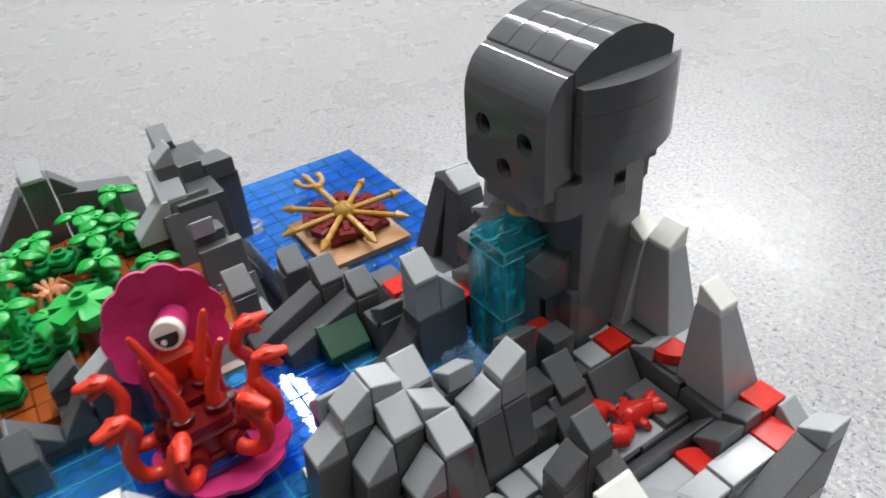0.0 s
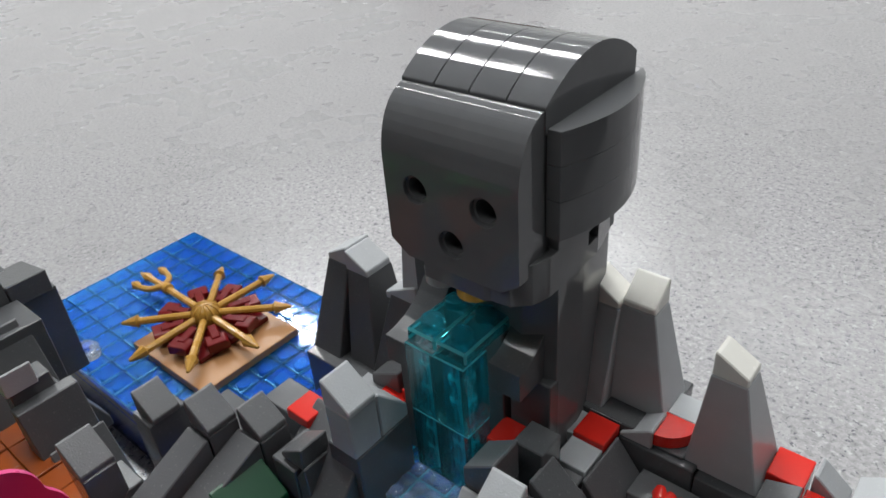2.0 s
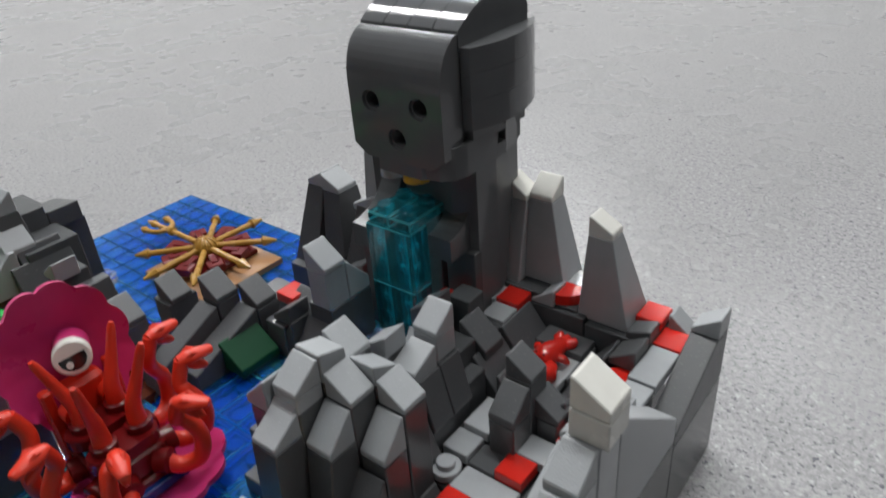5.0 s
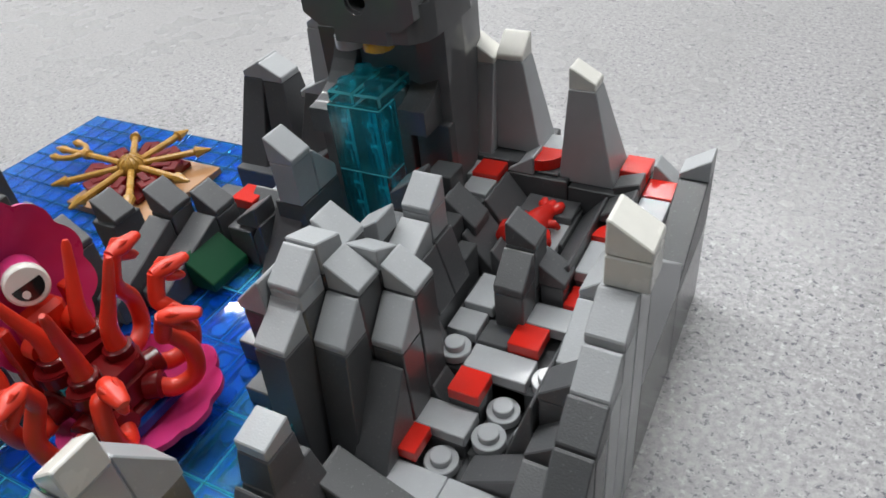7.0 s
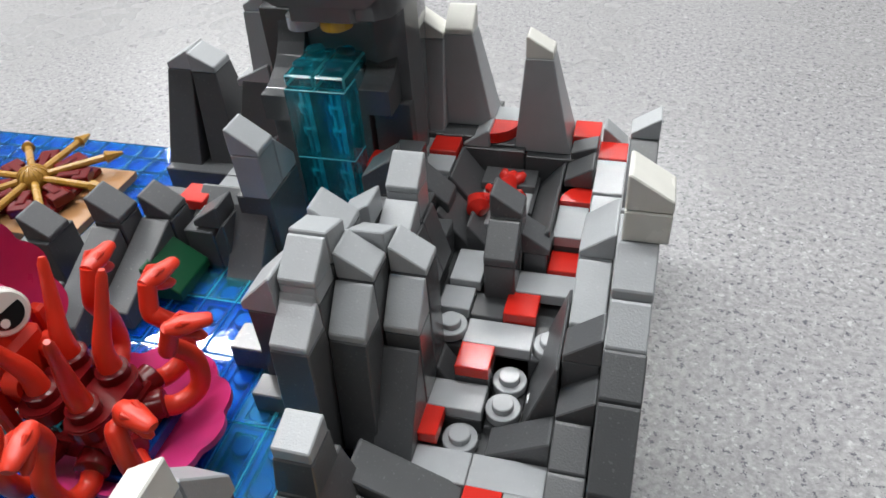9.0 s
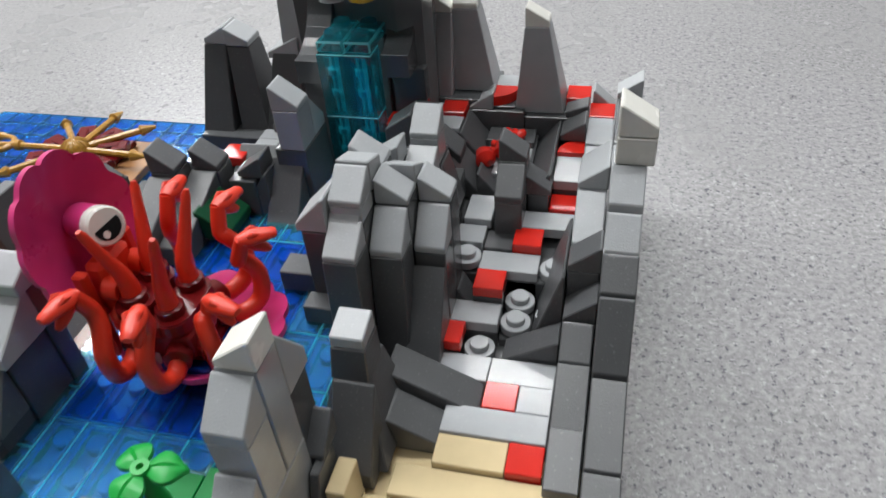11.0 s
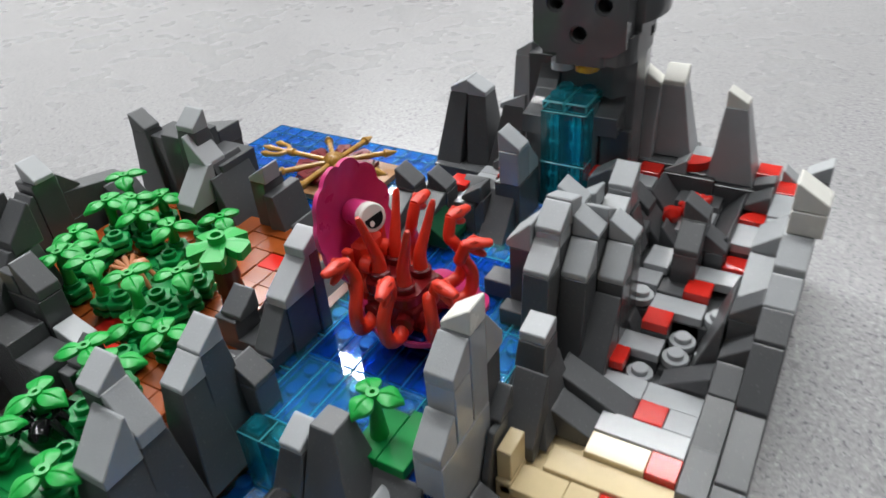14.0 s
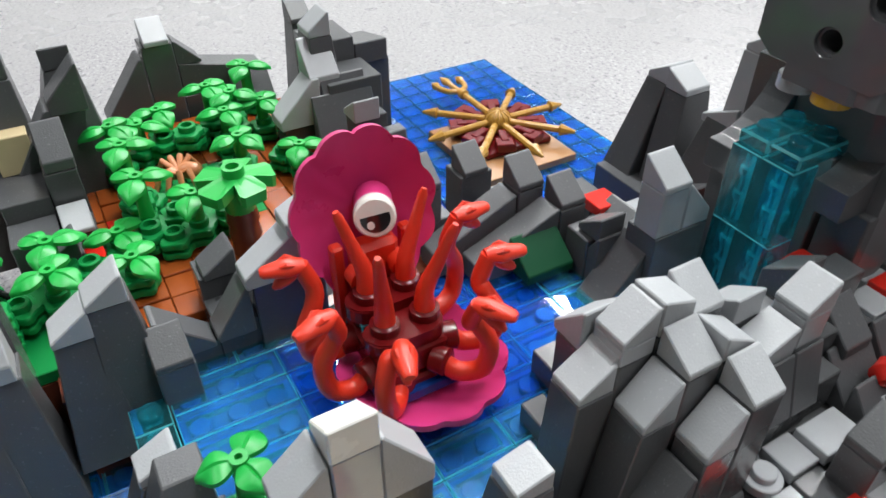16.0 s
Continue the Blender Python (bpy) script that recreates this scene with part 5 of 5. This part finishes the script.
big_palm = thing("big_palm", "palm with a thick bright green five-pointed crown on a brown trunk", "palm", at=(-71.8, -94.4, 39.6))
put("trunk", lathe_mesh("trunk", ((0, 0), (4, 0), (3.4, 4.4), (4.2, 4.8), (3.5, 9.0), (4.2, 9.4), (3.4, 14), (0, 14)), BR, 16), big_palm, 0, 0, 0)
put("collar", lathe_mesh("collar", ((0, 12), (3.6, 12), (4.4, 19.2), (0, 19.2)), GN, 18), big_palm, 0, 0, 0)
bm = bmesh.new()
rim = []
for k in range(5):
    for u, v, z in ((3.9, -2.3, 21.8), (8.2, -3.5, 21.2), (9.2, -2.7, 20.8), (9.2, 2.7, 20.8), (8.2, 3.5, 21.2)):
        a = math.radians(72 * k + 14)
        rim.append((u * math.cos(a) - v * math.sin(a), u * math.sin(a) + v * math.cos(a), z))
top = [bm.verts.new((x * MM, y * MM, z * MM)) for x, y, z in rim]
low = [bm.verts.new((x * 0.97 * MM, y * 0.97 * MM, (z - 3) * MM)) for x, y, z in rim]
mid_t, mid_l = bm.verts.new((0, 0, 22.2 * MM)), bm.verts.new((0, 0, 18.6 * MM))
for k in range(25):
    j = (k + 1) % 25
    bm.faces.new((mid_t, top[k], top[j]))
    bm.faces.new((mid_l, low[j], low[k]))
    bm.faces.new((top[k], low[k], low[j], top[j]))
part("crown", bm, GN, big_palm)
put("crown_stud", lathe_mesh("crown_stud", ((2.6, 21.4), (2.6, 24.2), (1.6, 24.2), (1.6, 22.4), (0, 22.4)), GN, 18), big_palm, 0, 0, 0)

# ---- small creatures of moulded plastic ----


def toy_spider(label, m, place):
    spider = thing("toy_spider", label, "toy")
    part("abdomen", tubes([(0, -4, 5), (0, -3, 5.4), (0, 0, 5.6), (0, 2.4, 5.2), (0, 3, 5)], [0.8, 2.4, 3.0, 2.2, 0.6], 14), m, spider, "", True)
    part("head", tubes([(0, 2.6, 5), (0, 4.2, 5), (0, 6.6, 4.8), (0, 7.4, 4.7)], [1.2, 2.2, 2.0, 0.6], 14), m, spider, "", True)
    for s in (-1, 1):
        for k in range(4):
            a = math.radians(-38 + 30 * k)
            part("leg", tubes([(s * 1.6, 2.4 + k * 0.5, 5), (s * (5.4 * math.cos(a)), 3 + 6 * math.sin(a), 8.2), (s * 9.4 * math.cos(a), 3 + 9.4 * math.sin(a), 2.6), (s * 10.2 * math.cos(a), 3 + 10.2 * math.sin(a), 0)], [1.0, 1.05, 0.9, 0.6], 9), m, spider, "", True)
    spider.matrix_basis = place


toy_spider("nougat brown moulded toy spider among the plants", NG, pose(-0.1075, -0.0995, 0.0405, 0, 0, 165) @ Matrix.Scale(0.85, 4))
toy_spider("black moulded toy spider under the plants", BK, pose(-0.0755, -0.1580, 0.0378, 0, 0, 40) @ Matrix.Scale(0.95, 4))

crab = thing("toy_lobster", "red moulded toy lobster on a pale tile", "toy", at=(39.8, 12.4, 39.7))
part("body", tubes([(0, -4.4, 2.6), (0, -3.6, 2.8), (0, -1, 3.2), (0, 2, 3.0), (0, 4.6, 2.8), (0, 7, 2.6)], [1.0, 2.8, 3.7, 3.3, 2.7, 2.2], 16), RD, crab, "", True)
for u in (-2.2, 0, 2.2):
    part("tail_fin", tubes([(u * 0.4, 6.4, 2.6), (u, 8.4, 3.2), (u * 1.3, 10, 3.6)], [1.4, 1.8, 1.0], 10), RD, crab, "", True)
for s in (-1, 1):
    part("claw", tubes([(s * 2.2, -2.4, 2.8), (s * 4.6, -3.6, 3), (s * 5.2, -6, 3.2), (s * 4.0, -8.6, 3.2), (s * 2.4, -10, 3.0)], [1.3, 1.7, 3.0, 3.3, 1.2], 14), RD, crab, "", True)
    part("leg", tubes([(s * 2.2, 0.6, 2.8), (s * 4.6, 1.4, 3), (s * 5.2, 2.6, 1.2)], [1.2, 1.3, 0.9], 10), RD, crab, "", True)
    eyeball = part("eye", lathe([(0, 0), (0.5, 0), (0.5, 0.3), (0, 0.4)], 10), BK, crab, "small black eye")
    eyeball.matrix_basis = pose(s * 0.0011, -0.0032, 0.0053, 24, 0, 0)
crab.matrix_basis = pose(0.0405, 0.0145, 0.0355, 0, 0, -8) @ Matrix.Scale(0.98, 4)
basin_tile = thing("basin_tile", "pale grey tile under the red lobster", "tile")
tile(basin_tile, 34, 48, 4, 19.8, 35.6, LG, "tile", 2.6)
tile(basin_tile, 33, 48.4, 20, 28.4, 37.6, DG, "tile", 2.6)

# ---- sailing ship in the foreground ----
ship = thing("sailing_ship", "small ship with black rolled sails on brown masts", "ship", at=(5, 4.6, 5.4))
part("hull", slab(-6, -192, 6.4, 70, -168, 18, 2.5), BR, ship)
part("deck", slab(-2, -190, 18, 66, -170, 20.4, 0.4), TN, ship)


def rolled_sail(x, y0, y1, z, rad):
    """A tube in three lengths with grooved joints and open ends."""
    pts, radii = [], []
    length = (y1 - y0) / 3
    for k in range(3):
        a, b = y0 + k * length, y0 + (k + 1) * length
        for y, r in ((a + 0.05, rad - 0.6), (a + 0.5, rad - 0.15), (a + 0.9, rad), (b - 0.9, rad), (b - 0.5, rad - 0.15), (b - 0.05, rad - 0.6)):
            pts.append((x, y, z))
            radii.append(r)
    bm = tubes(pts, radii, 48)
    ob = part("sail", bm, BK, ship, "glossy black rolled sail", True)
    ob.data.set_sharp_from_angle(angle=radians(10))
    return ob


for n, (x, dz, sx) in enumerate(((12, -7.5, -10.5), (32, 0, -6), (52, -1.5, -7))):
    mast = part("mast", tubes([(x, -179, 18), (x, -179, 68 + dz if n != 1 else 72)], [1.7, 1.7], 12), BR, ship, "", True)
    for z in (62.6 + dz, 42 + dz):
        clip = part("clip", lathe([(1.6, 0), (3.1, 0), (3.9, 0.6), (3.9, 3.6), (2.9, 4.0), (2.9, 4.6), (1.6, 4.6)], 20), TN, mast, "tan round clip", True)
        clip.matrix_basis = Matrix.Translation((x * MM, -0.179, z * MM))
        part("clip_arm", slab(x + sx - 3.6, -181, z + 1.0, x - 2.4, -177, z + 3.4, 0.3), TN, mast, "tan clip")
        part("clip_plate", slab(x + sx - 4.6, -182, z + 3.5, x + sx + 4, -176.6, z + 6.4, 0.3), TN, mast, "tan plate over the sail")
    rolled_sail(x + sx, -214, -159.5, 64.2 + dz, 3.8)
    rolled_sail(x + sx + 1.5, -206, -164, 44 + dz, 3.3)
nest = part("crows_nest", lathe([(0, 65), (3.6, 65), (3.9, 69), (5.2, 75.4), (4.3, 75.4), (3.5, 71), (0, 71)], 22), BR, ship, "", True)
nest.matrix_basis = pose(0.032, -0.179, 0) @ Matrix.Diagonal((0.84, 0.84, 1, 1))
for k in range(4):
    a = math.radians(90 * k + 20)
    part("nest_rib", slab(32 + 2.4 * math.cos(a) - 0.8, -179 + 2.4 * math.sin(a) - 0.8, 71, 32 + 2.4 * math.cos(a) + 0.8, -179 + 2.4 * math.sin(a) + 0.8, 74), BR, nest)
    nest.children[-1].matrix_parent_inverse = nest.matrix_basis.inverted()
part("bowsprit", tubes([(0, -188, 30), (-38, -177, 46)], [1.6, 1.6], 10), BR, ship, "", True)
part("bowsprit_block", slab(-13, -188, 30, -6, -181, 36, 0.4), BR, ship)

# ---- a bowl further along the table ----
bowl = thing("round_bowl", "round dark brown bowl with a tan foot on the table", "bowl", at=(-560, 750, 0))
part("foot", lathe([(0, 0.2), (104, 0.2), (109, 2), (110, 6), (107, 10), (0, 10)], 64), NGT, bowl, "tan foot ring", True)
part("body", lathe([(0, 10.2), (102, 10.2), (111, 40), (118, 84), (119, 94), (114, 94), (107, 40), (92, 20), (0, 18)], 64), BR, bowl, "", True)
